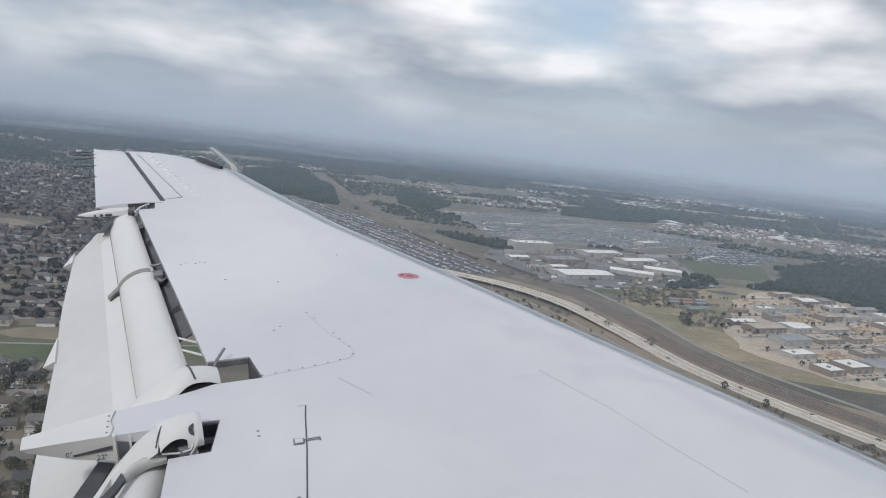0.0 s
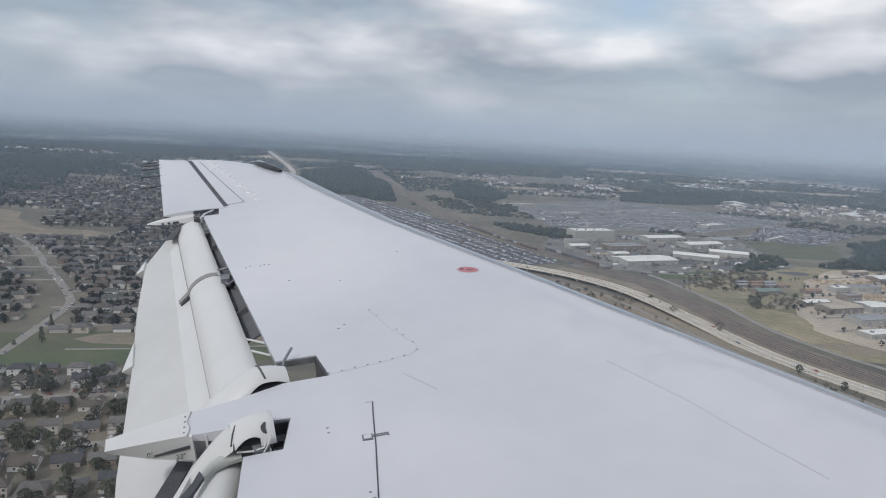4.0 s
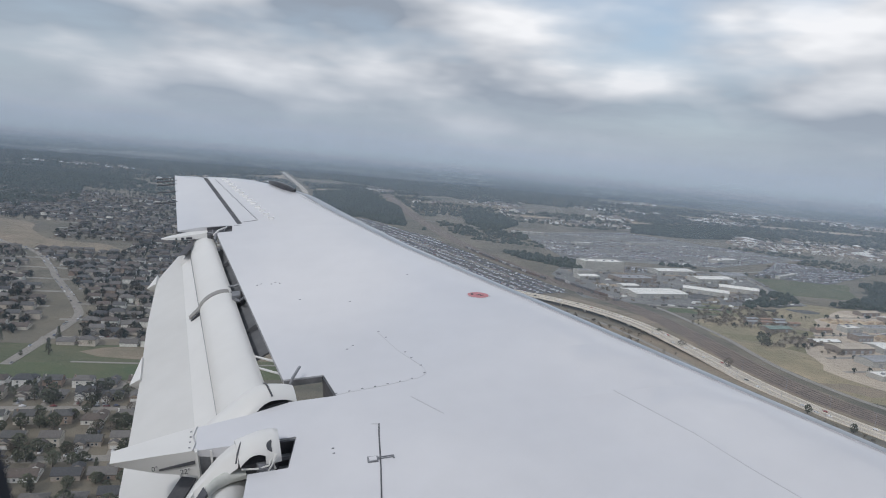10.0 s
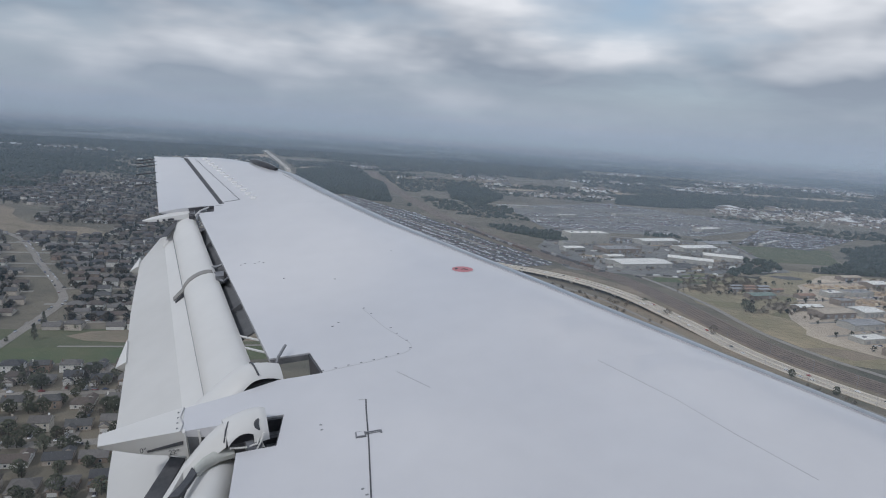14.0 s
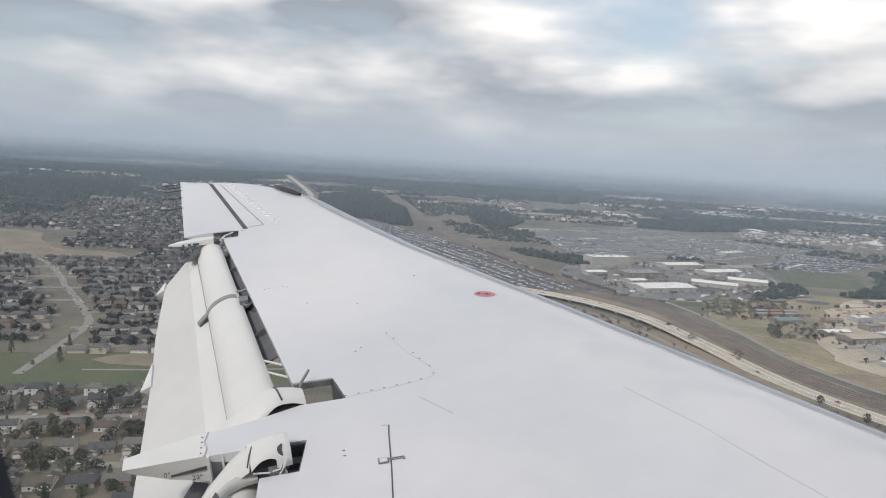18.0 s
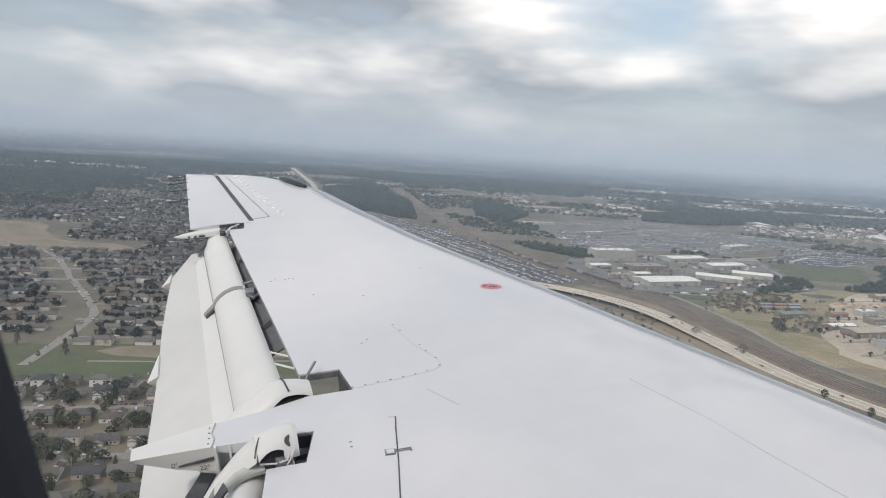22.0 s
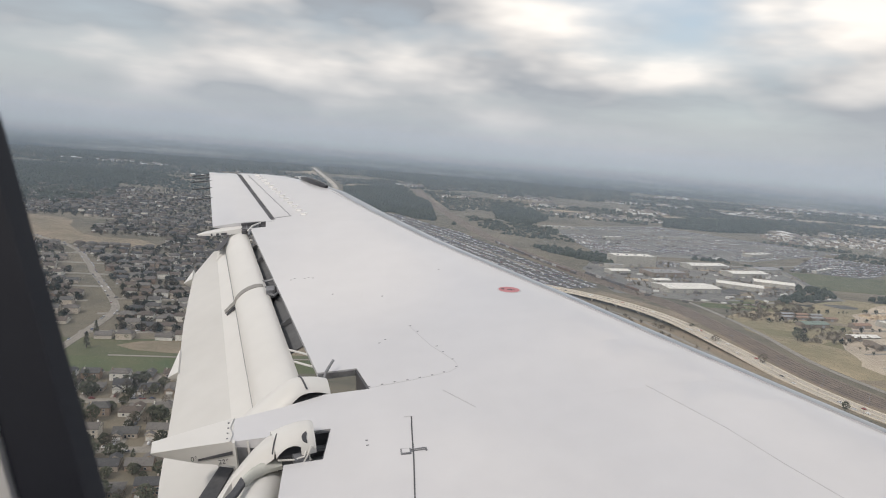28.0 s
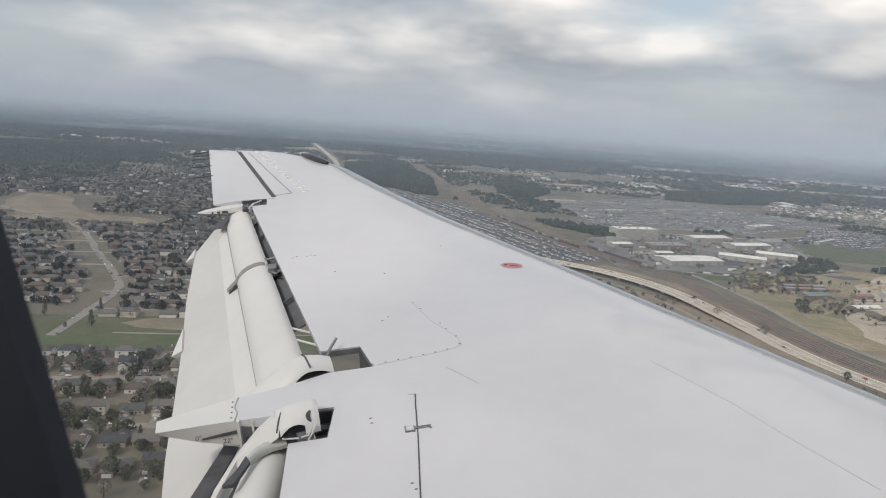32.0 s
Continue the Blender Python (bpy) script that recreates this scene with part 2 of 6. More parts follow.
LE = [(-1.0, 4.33), (1.0, 3.47), (2.29, 2.872), (2.98, 2.537), (3.66, 2.21), (4.54, 1.795), (5.07, 1.53), (5.72, 1.215), (6.61, 0.855), (7.56, 0.505), (7.84, 0.335), (8.10, 0.13), (8.33, -0.08), (8.46, -0.27), (8.54, -0.46), (8.61, -0.63), (8.72, -0.97)]


def le(y):
    return table(y, LE)


def hinge(y):
    return lerp(-0.23, -0.61, (y - 6.68) / 1.86)


def rear(y):
    """Rear edge of the fixed wing: aileron gap, flap shroud, bays of the flap tracks."""
    if y > 6.62:
        return hinge(y) + 0.020
    if y > 6.41:
        return -0.285
    if y > 3.625:
        return lerp(0.03, -0.41, (y - 3.6) / 2.75)
    if y > 3.385:
        return lerp(0.288, 0.243, (y - 3.40) / 0.235)
    if y > 3.06:
        return table(y, [(3.06, -0.40), (3.26, -0.40), (3.31, -0.17), (3.384, 0.05)])
    if y > 2.82:
        return lerp(0.010, 0.062, (y - 2.82) / 0.24)
    return lerp(-0.165, -0.30, (2.82 - y) / 1.2)


def skin_z(x, y):
    """Height of the upper skin, smooth from nose to tail."""
    x1 = le(y)
    full = max(x1 + 1.0 + 0.1 * (8.7 - y), 0.2)
    d = (x1 - x) / full
    drop = 0.0
    if d < 0.16:
        drop = 0.20 * 0.105 * full * (1 - math.sqrt(max(0.0, 1 - ((0.16 - d) / 0.16) ** 2)))
    return -drop - 0.010 * full * (0.55 - d) ** 2


def section(y, x0, x1, tail=0.03):
    """Closed airfoil ring from x0 (rear) to x1 (nose)."""
    chord = max(x1 - x0, 0.02)
    full = max(le(y) + 1.0 + 0.1 * (8.7 - y), 0.2)
    t = 0.105 * full
    ring = []
    ss = (0, 0.12, 0.3, 0.5, 0.68, 0.8, 0.88, 0.93, 0.965, 0.985, 0.996)
    for s in ss:
        x = x0 + chord * s
        ring.append((x, y, skin_z(x, y)))
    ring.append((x1, y, -0.235 * t))
    for s in ss[::-1]:
        x = x0 + chord * s
        d = (x1 - x) / full
        z = -t * (1.0 - 0.75 * max(0.0, 1 - d / 0.14) ** 2)
        z = lerp(z, -tail, max(0.0, 1 - (s / 0.55) ** 2) if x0 > -0.29 else max(0.0, 1 - s / 0.6))
        ring.append((x, y, min(z, ring[len(ss) - 1 - ss[::-1].index(s)][2] - 0.012)))
    return ring


stations = [-1.0, 0.0, 1.0, 1.6, 2.2, 2.5, 2.819, 2.821, 3.059, 3.061, 3.16, 3.26, 3.31, 3.384, 3.386, 3.624, 3.626, 3.9, 4.3, 4.8, 5.3, 5.8, 6.2, 6.409, 6.411, 6.619, 6.621, 7.0, 7.4, 7.56, 7.84, 8.10, 8.33, 8.46]
skin = smooth(part("wing_skin", loft([section(y, rear(y), le(y)) for y in stations]), M_WING, wing, "smooth white painted upper skin"), 35)
# rounded tip behind the lamp
tip = [section(y, hinge(y) + (0.020 if y < 8.57 else -0.005), max(le(y), hinge(y) + 0.03)) for y in (8.46, 8.50, 8.54, 8.575, 8.60)]
smooth(part("wing_tip_cap", loft(tip), M_WING, wing), 35)


# bare metal strip along the nose
def nose(y, over=0.0):
    full = max(le(y) + 1.0 + 0.1 * (8.7 - y), 0.2)
    t = 0.105 * full
    ring = []
    for a in range(0, 181, 18):
        c, s = math.cos(radians(a)), math.sin(radians(a))
        d = (0.132 if y < 7.2 else 0.132 - 0.1 * (y - 7.2)) * (1 - s)
        top = -skin_z(le(y) - d, y)
        z = lerp(-0.235 * t, -top, c) if c > 0 else lerp(-0.235 * t, -0.75 * t, -c)
        ring.append((le(y) - d + over, y, z + (0.006 if c > 0 else -0.004)))
    ring[0] = (ring[0][0], y, ring[0][2] - 0.003)
    return ring


smooth(part("leading_edge", loft([nose(y, 0.003) for y in (0.0, 1.0, 1.8, 2.4, 3.0, 3.66, 4.2, 4.8, 5.3, 5.72, 6.2, 6.61, 7.1, 7.5, 7.84)], closed=False, caps=False), M_METAL, wing, "bare metal leading edge strip"), 60)

part("edge_seam", loft([[(le(y) - d, y, skin_z(le(y) - d, y) + n) for d, n in ((0.148, -0.002), (0.148, 0.005), (0.140, 0.006), (0.140, -0.002))] for y in (0.0, 1.0, 1.8, 2.4, 3.0, 3.66, 4.2, 4.8, 5.3, 5.72, 6.2, 6.61, 7.1, 7.5)]), M_LINE, wing, "grey seam along the leading edge")

# aileron, hung behind its hinge gap
ail = []
for y in (6.585, 6.9, 7.2, 7.5, 7.8, 8.1, 8.35, 8.55, 8.60, 8.65, 8.70, 8.72):
    h, e = hinge(y) - 0.022, lerp(-0.745, -0.955, (y - 6.46) / 2.24)
    if y > 8.59:
        h = max(e + 0.012, h - (y - 8.59) * 2.5)
    th = 0.055 * (h - e) / 0.5
    ail.append([(e, y, -0.012), (lerp(e, h, 0.35), y, 0.004), (lerp(e, h, 0.75), y, 0.006), (h, y, -0.004), (h + 0.012, y, -0.035), (h - 0.01, y, -0.02 - th), (lerp(e, h, 0.5), y, -0.012 - th), (e, y, -0.02)])
aileron = smooth(part("aileron", loft(ail), M_WING, wing, "white painted aileron"), 30)
# strip fills the hinge gap, its shade given as dark colour
part("hinge_gap", loft([[(hinge(y) - 0.032, y, -0.012), (hinge(y) + 0.025, y, -0.012), (hinge(y) + 0.025, y, -0.05), (hinge(y) - 0.032, y, -0.05)] for y in (6.67, 7.6, 8.575)]), M_DARK, wing, "dark strip for the shaded gap ahead of the aileron")


def seam(points, width=0.006, z=0.0015, material=None, name="panel_seam"):
    """A fine raised sealant line over the skin."""
    bm = bmesh.new()
    for a, b in zip(points, points[1:]):
        a, b = Vector((*a, skin_z(*a))), Vector((*b, skin_z(*b)))
        d = (b - a).normalized()
        s = Vector((-d.y, d.x, 0)) * width / 2
        lo = [bm.verts.new(p + Vector((0, 0, -0.004))) for p in (a - s, b - s, b + s, a + s)]
        hi = [bm.verts.new(p + Vector((0, 0, z))) for p in (a - s, b - s, b + s, a + s)]
        bm.faces.new(hi)
        for i in range(4):
            bm.faces.new((lo[i], lo[(i + 1) % 4], hi[(i + 1) % 4], hi[i]))
    return part(name, bm, material or M_LINE, wing)


seam([(-0.50, 8.44), (-0.06, 6.70), (-0.21, 6.665)], 0.006, 0.002, M_GREY)
seam([(0.46, 3.07), (0.445, 2.98), (0.41, 2.72), (0.35, 2.34), (0.30, 1.9)], 0.0065, 0.002, M_DARK, "access_door_gap")
seam([(0.46, 3.07), (0.425, 3.075)], 0.006)
seam([(0.665, 3.28), (0.79, 3.08)], 0.005)
seam([(1.72, 3.08), (1.91, 2.62), (2.0, 2.31), (2.13, 1.93)], 0.003, 0.001)
seam([(0.29, 3.395), (0.55, 3.425), (0.74, 3.46), (0.80, 3.50), (0.80, 3.57), (0.70, 3.80), (0.62, 4.09)], 0.0022, 0.001)
for k in range(5):
    y = lerp(6.85, 8.3, k / 4)
    x = lerp(-0.06, -0.50, (y - 6.70) / 1.74)
    seam([(x, y), (x - 0.025, y + 0.05)], 0.012, 0.003, M_LINE, "hinge_cover")

# row of vortex generators
for k in range(13):
    x, y = lerp(0.06, -0.40, k / 12), lerp(6.71, 8.40, k / 12)
    vg = bmesh.new()
    box(vg, (-0.021, -0.018, -0.003), (0.021, 0.018, 0.0025))
    box(vg, (-0.030, -0.002, 0.003), (0.030, 0.002, 0.018))
    ob = part("vortex_generator", vg, M_TAB, wing, "small white tab, sun glint in its colour")
    ob.matrix_basis = pose(x, y, skin_z(x, y) + 0.001, 0, 0, -10)

# fasteners along the tank panel and in short rows
dots = [(0.29, 3.41), (0.36, 3.415), (0.43, 3.425), (0.50, 3.43), (0.57, 3.44), (0.64, 3.45), (0.71, 3.465), (0.79, 3.51), (0.79, 3.60), (0.755, 3.70), (0.735, 3.78), (0.66, 4.0), (0.63, 4.09), (0.45, 3.94), (0.41, 3.90), (0.19, 4.72), (-0.09, 5.06), (-0.06, 5.08), (0.01, 5.06), (0.04, 5.08), (0.07, 5.06), (0.22, 2.92), (0.22, 2.88), (0.33, 2.42), (0.34, 2.38), (1.0, 5.0), (0.52, 4.6)]
for x, y in dots:
    d = bmesh.new()
    bmesh.ops.create_cone(d, cap_ends=True, segments=10, radius1=0.0062, radius2=0.005, depth=0.004)
    ob = part("fastener", d, M_GREY, wing)
    ob.matrix_basis = Matrix.Translation((x, y, skin_z(x, y))) @ Matrix.Diagonal((1.3, 0.75, 1, 1))

# latch on the access door
latch = part("door_latch", prism([(-0.026, -0.022), (0.022, -0.025), (0.027, 0.018), (-0.023, 0.024)], -0.002, 0.004, 0.002), M_GREY, wing, "small square latch")
latch.matrix_basis = pose(0.385, 2.79, skin_z(0.385, 2.79))
part("latch_bar", boxes(((0.02, -0.007, 0), (0.098, -0.003, 0.004)), ((0.02, 0.005, 0), (0.098, 0.009, 0.004)), ((0.09, -0.016, 0), (0.098, 0.005, 0.004))), M_GREY, latch)
part("latch_plate", boxes(((-0.017, -0.015, 0.004), (0.017, 0.014, 0.006))), M_WING, latch)

# round red marking
for name, r1, z, mat, lab in (("marking_ring", 0.083, 0.0008, M_LINE, "thin grey ring"), ("marking_rim", 0.0795, 0.0016, M_WING, "white rim"), ("red_disc", 0.0745, 0.0024, M_RED, "faded red disc")):
    d = bmesh.new()
    for k in range(36):
        d.verts.new((r1 * math.cos(k * math.pi / 18), r1 * math.sin(k * math.pi / 18), 0))
    d.verts.ensure_lookup_table()
    d.faces.new(d.verts)
    solid = bmesh.ops.extrude_face_region(d, geom=list(d.faces))
    bmesh.ops.translate(d, verts=[v for v in solid["geom"] if isinstance(v, bmesh.types.BMVert)], vec=(0, 0, -0.004))
    ob = part(name, d, mat, wing, lab)
    ob.matrix_basis = Matrix.Translation((1.40, 4.50, skin_z(1.40, 4.50) + z)) @ pose(0, 0, 0, 0, 0.9, -26) @ Matrix.Diagonal((1.0, 0.64, 1, 1))
for x0, y0, w, h in ((1.352, 4.512, 0.018, 0.016), (1.388, 4.496, 0.034, 0.007), (1.41, 4.482, 0.026, 0.006)):
    part("marking_bar", boxes(((x0, y0, skin_z(x0, y0) + 0.0018), (x0 + w, y0 + h, skin_z(x0, y0) + 0.0042))), M_DARK, wing)

# lamp at the tip's nose
lens = []
for i in range(11):
    u = i / 10
    r = 0.046 * math.sin(math.pi * min(max(u, 0.03), 0.97)) ** 0.33
    cx, cy = lerp(0.335, 0.095, u), lerp(7.66, 8.13, u)
    lens.append([(cx + 0.85 * r * math.cos(a), cy + 0.45 * r * math.cos(a), 0.004 + 0.85 * r * math.sin(a)) for a in [2 * math.pi * k / 14 for k in range(14)]])
smooth(part("navigation_lamp", loft(lens), M_LENS, wing, "dark glossy lamp lens"), 60)

# static wicks behind the aileron
for y in (8.66, 8.52, 8.36, 8.03, 7.60):
    e = lerp(-0.745, -0.955, (y - 6.46) / 2.24)
    part("static_wick", tube([(e + 0.02, y, -0.012), (e - 0.08, y - 0.006, -0.013), (e - 0.19, y - 0.012, -0.014)], 0.0068, 6), M_DARK, wing, "thin dark rod")

# ---- flaps: a runs outboard, d down and aft, n off the flap's upper face ----
FA = Vector((-0.158, 0.9875, 0.0))
FD = Vector((-0.9155, -0.1465, -0.3746))
FN = FA.cross(FD) * -1 if FA.cross(FD).z < 0 else FA.cross(FD)
F0 = Vector((0.03, 3.6, -0.055))


def fl(a, d, n=0.0):
    return F0 + FA * a + FD * d + FN * n


def crease(a):
    return lerp(0.38, 0.25, (a - 0.17) / 2.77)


def second(a):
    return lerp(0.50, 0.32, (a - 0.12) / 2.78)


def flap_end(a):
    return table(a, [(-1.9, 1.15), (-0.28, 1.005), (0.02, 0.975), (0.58, 0.89), (1.105, 0.815), (1.82, 0.735), (2.19, 0.677), (2.71, 0.59), (3.05, 0.352)])


def lead(a):
    return lerp(0.088, 0.030, a / 2.9)


def vane_ring(a):
    """Forward element: round nose under the shroud, arched back, a step at its rear edge."""
    d0, d1 = lead(a), crease(a)
    w = d1 - d0
    ring = []
    for k in range(13):
        t = math.pi * (0.10 + 0.78 * k / 12)
        ring.append(fl(a, lerp(d0, d1, 0.5 - 0.5 * math.cos(t) / math.cos(math.pi * 0.10) if t < math.pi / 2 else 0.5 - 0.5 * math.cos(t) / math.cos(math.pi * 0.12)), 0.34 * w * math.sin(t) ** 0.9 - 0.035))
    ring += [fl(a, d1, -0.035), fl(a, lerp(d0, d1, 0.5), -0.075), fl(a, d0 + 0.01, -0.06)]
    return ring


def strip_ring(a):
    d0, d1 = crease(a) - 0.05, second(a) + 0.04
    ring = [fl(a, lerp(d0, d1, k / 8), 0.024 * math.cos(math.pi * 0.5 * k / 8) - 0.044) for k in range(9)]
    return ring + [fl(a, d1, -0.07), fl(a, d0, -0.09)]


AS = [0.0, 0.3, 0.7, 1.1, 1.5, 1.9, 2.3, 2.65, 2.92]
smooth(part("flap_vane", loft([vane_ring(a) for a in AS]), M_FLAP, wing, "rounded forward flap element"), 40)
smooth(part("flap_strip", loft([strip_ring(a) for a in AS]), M_FLAP, wing, "narrow middle flap element"), 40)
aft = []
for a in (-1.9, -1.2, -0.6, -0.28, 0.02, 0.58, 1.105, 1.5, 1.82, 2.19, 2.5, 2.71, 2.88, 3.05):
    s, e = second(min(max(a, 0), 2.9)), flap_end(a)
    s = min(s, e - 0.03)
    aft.append([fl(a, s, -0.046), fl(a, lerp(s, e, 0.3), -0.036), fl(a, lerp(s, e, 0.7), -0.036), fl(a, e, -0.042), fl(a, e, -0.048), fl(a, lerp(s, e, 0.5), -0.08), fl(a, s, -0.10)])
smooth(part("flap", loft(aft), M_AFT, wing, "broad pale flap lowered behind the wing"), 40)
# flat strap over the vane, free at its rear end
def vane_top(a, d):
    """Height of the forward element's upper face."""
    d0, d1 = lead(a), crease(a)
    u = (d - d0) / (d1 - d0)
    if u <= 0 or u >= 1:
        return -0.025
    c = math.cos(math.pi * (0.10 if u < 0.5 else 0.12))
    t = math.acos((0.5 - u) * 2 * c)
    return 0.34 * (d1 - d0) * math.sin(t) ** 0.9 - 0.035


ring = []
for k in range(25):
    d = lerp(0.072, 0.405, k / 24)
    n = max(vane_top(1.58, d), 0.012 - 0.30 * max(0.0, d - 0.29)) + 0.004
    w = 0.031 if k < 22 else 0.026
    ring.append([fl(1.600 - w, d, n), fl(1.600 + w, d, n), fl(1.600 + w, d, n - 0.007), fl(1.600 - w, d, n - 0.007)])
part("flap_bracket", loft(ring), M_STRAP, wing, "flat grey strap over the flap")
part("bracket_foot", loft([[fl(1.545, 0.322, -0.04), fl(1.555, 0.322, -0.04), fl(1.555, 0.322, 0.004), fl(1.545, 0.322, 0.004)], [fl(1.545, 0.392, -0.04), fl(1.555, 0.392, -0.04), fl(1.555, 0.40, -0.026), fl(1.545, 0.40, -0.026)]]), M_DARK, wing)
for a0, a1, d0, d1 in ((1.11, 1.40, 0.775, 0.885), (2.62, 2.78, 0.575, 0.686)):
    part("track_fairing", loft([[fl(a1, d0, -0.025), fl(a0, d1, -0.035), fl(a0 - 0.02, d0 + 0.03, -0.025)], [fl(a1 - 0.05, d0, -0.10), fl(a0, d1 - 0.03, -0.09), fl(a0 - 0.02, d0 + 0.03, -0.10)]]), M_FLAP, wing, "pointed fairing under the flap")
# cove seen through the gap: curved panel under the shroud, ribs, brackets and rods
# panel and ribs coloured dark for the shade inside the gap
COVE = (4.20, 4.6, 5.0, 5.5, 6.0, 6.44)
smooth(part("cove_panel", loft([[(rear(y) + 0.07, y, -0.035), (rear(y) + 0.03, y, -0.105), (rear(y) - 0.08, y, -0.165), (rear(y) - 0.26, y, -0.225), (rear(y) - 0.26, y, -0.235), (rear(y) - 0.08, y, -0.177), (rear(y) + 0.04, y, -0.115), (rear(y) + 0.08, y, -0.035)] for y in COVE]), M_COVE, wing, "cove panel behind the shroud, dark grey for its shade"), 40)
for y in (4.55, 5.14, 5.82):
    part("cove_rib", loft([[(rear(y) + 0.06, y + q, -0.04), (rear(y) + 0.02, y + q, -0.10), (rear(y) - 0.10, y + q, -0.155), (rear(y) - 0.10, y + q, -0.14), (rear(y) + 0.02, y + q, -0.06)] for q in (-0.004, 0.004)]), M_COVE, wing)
for y, w in ((3.74, 0.014), (3.90, 0.014)):
    part("shroud_brace", loft([[(rear(y) + 0.03, y + q, -0.030), (rear(y) + 0.03, y + q, -0.038), (rear(y) - 0.12, y + q + 0.24, -0.098), (rear(y) - 0.12, y + q + 0.24, -0.090)] for q in (-w / 2, w / 2)]), M_FLAP, wing, "pale brace across the gap")
for k, y in enumerate((4.98, 5.10, 5.22)):
    part("linkage", tube([(rear(y) + 0.04, y, -0.03), (rear(y) - 0.025, y - 0.05 + 0.03 * k, -0.055), (rear(y) - 0.07, y + 0.06, -0.075)], 0.009, 6), M_GREY, wing)
part("linkage_block", boxes(((rear(5.04) - 0.07, 5.0, -0.10), (rear(5.04) - 0.01, 5.09, -0.04))), M_GREY, wing)

# outboard flap end: fairing, dark bay and arm
part("end_fairing", loft([[(-0.50, 6.52, -0.03), (-0.50, 6.60, -0.026), (-0.50, 6.60, -0.06), (-0.50, 6.50, -0.07)], [(-0.66, 6.49, -0.032), (-0.66, 6.585, -0.028), (-0.66, 6.58, -0.055), (-0.66, 6.475, -0.068)], [(-0.82, 6.475, -0.036), (-0.82, 6.53, -0.034), (-0.82, 6.525, -0.048), (-0.82, 6.468, -0.055)], [(-0.89, 6.478, -0.042), (-0.89, 6.495, -0.042), (-0.89, 6.495, -0.047), (-0.89, 6.478, -0.047)]]), M_FLAP, wing, "white pointed flap end fairing")
for x, w in ((-0.63, 0.05), (-0.70, 0.022), (-0.755, 0.015)):
    part("fairing_hole", boxes(((x - w, 6.466, -0.060), (x, 6.478, -0.044))), M_DARK, wing)
# plate added over the pale end face to darken it like shade
part("aileron_end_gap", boxes(((-0.505, 6.574, -0.08), (-0.21, 6.582, 0.0))), M_DARK, wing, "dark plate over the aileron's inner end, for shade")
# floor raised and coloured dark to imitate the bay's shade
part("bay_floor", prism([(-0.50, 6.575), (-0.30, 6.60), (-0.275, 6.44), (-0.44, 6.40)], -0.05, -0.026), M_DARK, wing, "dark plate for the shade in the end bay")
for k in range(3):
    part("bay_rib", boxes(((-0.46 + 0.05 * k, 6.46, -0.026), (-0.452 + 0.05 * k, 6.57, -0.02))), M_GREY, wing)
part("bay_arm", tube([(-0.44, 6.37, -0.01), (-0.40, 6.43, 0.012), (-0.335, 6.56, -0.004)], 0.008, 8), M_FLAP, wing, "pale rod across the bay")
part("bay_arm", tube([(-0.40, 6.42, -0.03), (-0.46, 6.47, -0.02), (-0.50, 6.52, -0.03)], 0.008, 8), M_GREY, wing)
part("bay_arm", tube([(-0.43, 6.30, -0.03), (-0.42, 6.36, 0.0), (-0.39, 6.40, -0.03)], 0.012, 8), M_GREY, wing)
part("bay_block", boxes(((-0.50, 6.44, -0.065), (-0.46, 6.49, -0.03))), M_DARK, wing)
smooth(part("flap_shoulder", loft([[fl(a0 + w * math.cos(u), q - 0.03 * math.cos(u), n0 + h * math.sin(u)) for u in [math.pi * k / 10 for k in range(11)]] for q, a0, w, n0, h in ((0.03, 3.00, 0.12, -0.03, 0.045), (0.10, 2.99, 0.14, -0.03, 0.064), (0.18, 2.94, 0.13, -0.03, 0.060), (0.26, 2.88, 0.10, -0.035, 0.045), (0.34, 2.80, 0.05, -0.04, 0.02))]), M_FLAP, wing, "rounded white cover at the flap's end"), 60)
# thin plate on the cover, dark colour stands for shade in a cut
part("shoulder_gap", loft([[fl(2.965, 0.172, 0.044 + n), fl(2.90, 0.270, 0.038 + n), fl(2.80, 0.350, 0.032 + n), fl(2.735, 0.285, 0.036 + n), fl(2.80, 0.215, 0.044 + n)] for n in (0.0, 0.005)]), M_DARK, wing, "dark wedge plate for a shaded cut at the flap's end")
# raised grey strip imitates the shadow line along the vane's rear edge
part("vane_joint", loft([[fl(a0, crease(a0) - 0.004, -0.008), fl(a0, crease(a0) + 0.010, -0.014), fl(a0, crease(a0) + 0.010, -0.045), fl(a0, crease(a0) - 0.004, -0.045)] for a0 in AS]), M_GREY, wing, "dark strip for the shadow line behind the rounded element")


def finer(values, n=4):
    """Values of a smooth run through the given ones, n steps between each two."""
    q = [Vector(v) if isinstance(v, tuple) else Vector((v, 0, 0)) for v in values]
    out = []
    for i in range(len(q) - 1):
        p0, p1, p2, p3 = q[max(i - 1, 0)], q[i], q[i + 1], q[min(i + 2, len(q) - 1)]
        for k in range(n):
            t = k / n
            out.append(0.5 * (2 * p1 + (p2 - p0) * t + (2 * p0 - 5 * p1 + 4 * p2 - p3) * t * t + (3 * p1 - p0 - 3 * p2 + p3) * t ** 3))
    out.append(q[-1])
    return [tuple(v) if isinstance(values[0], tuple) else v.x for v in out]


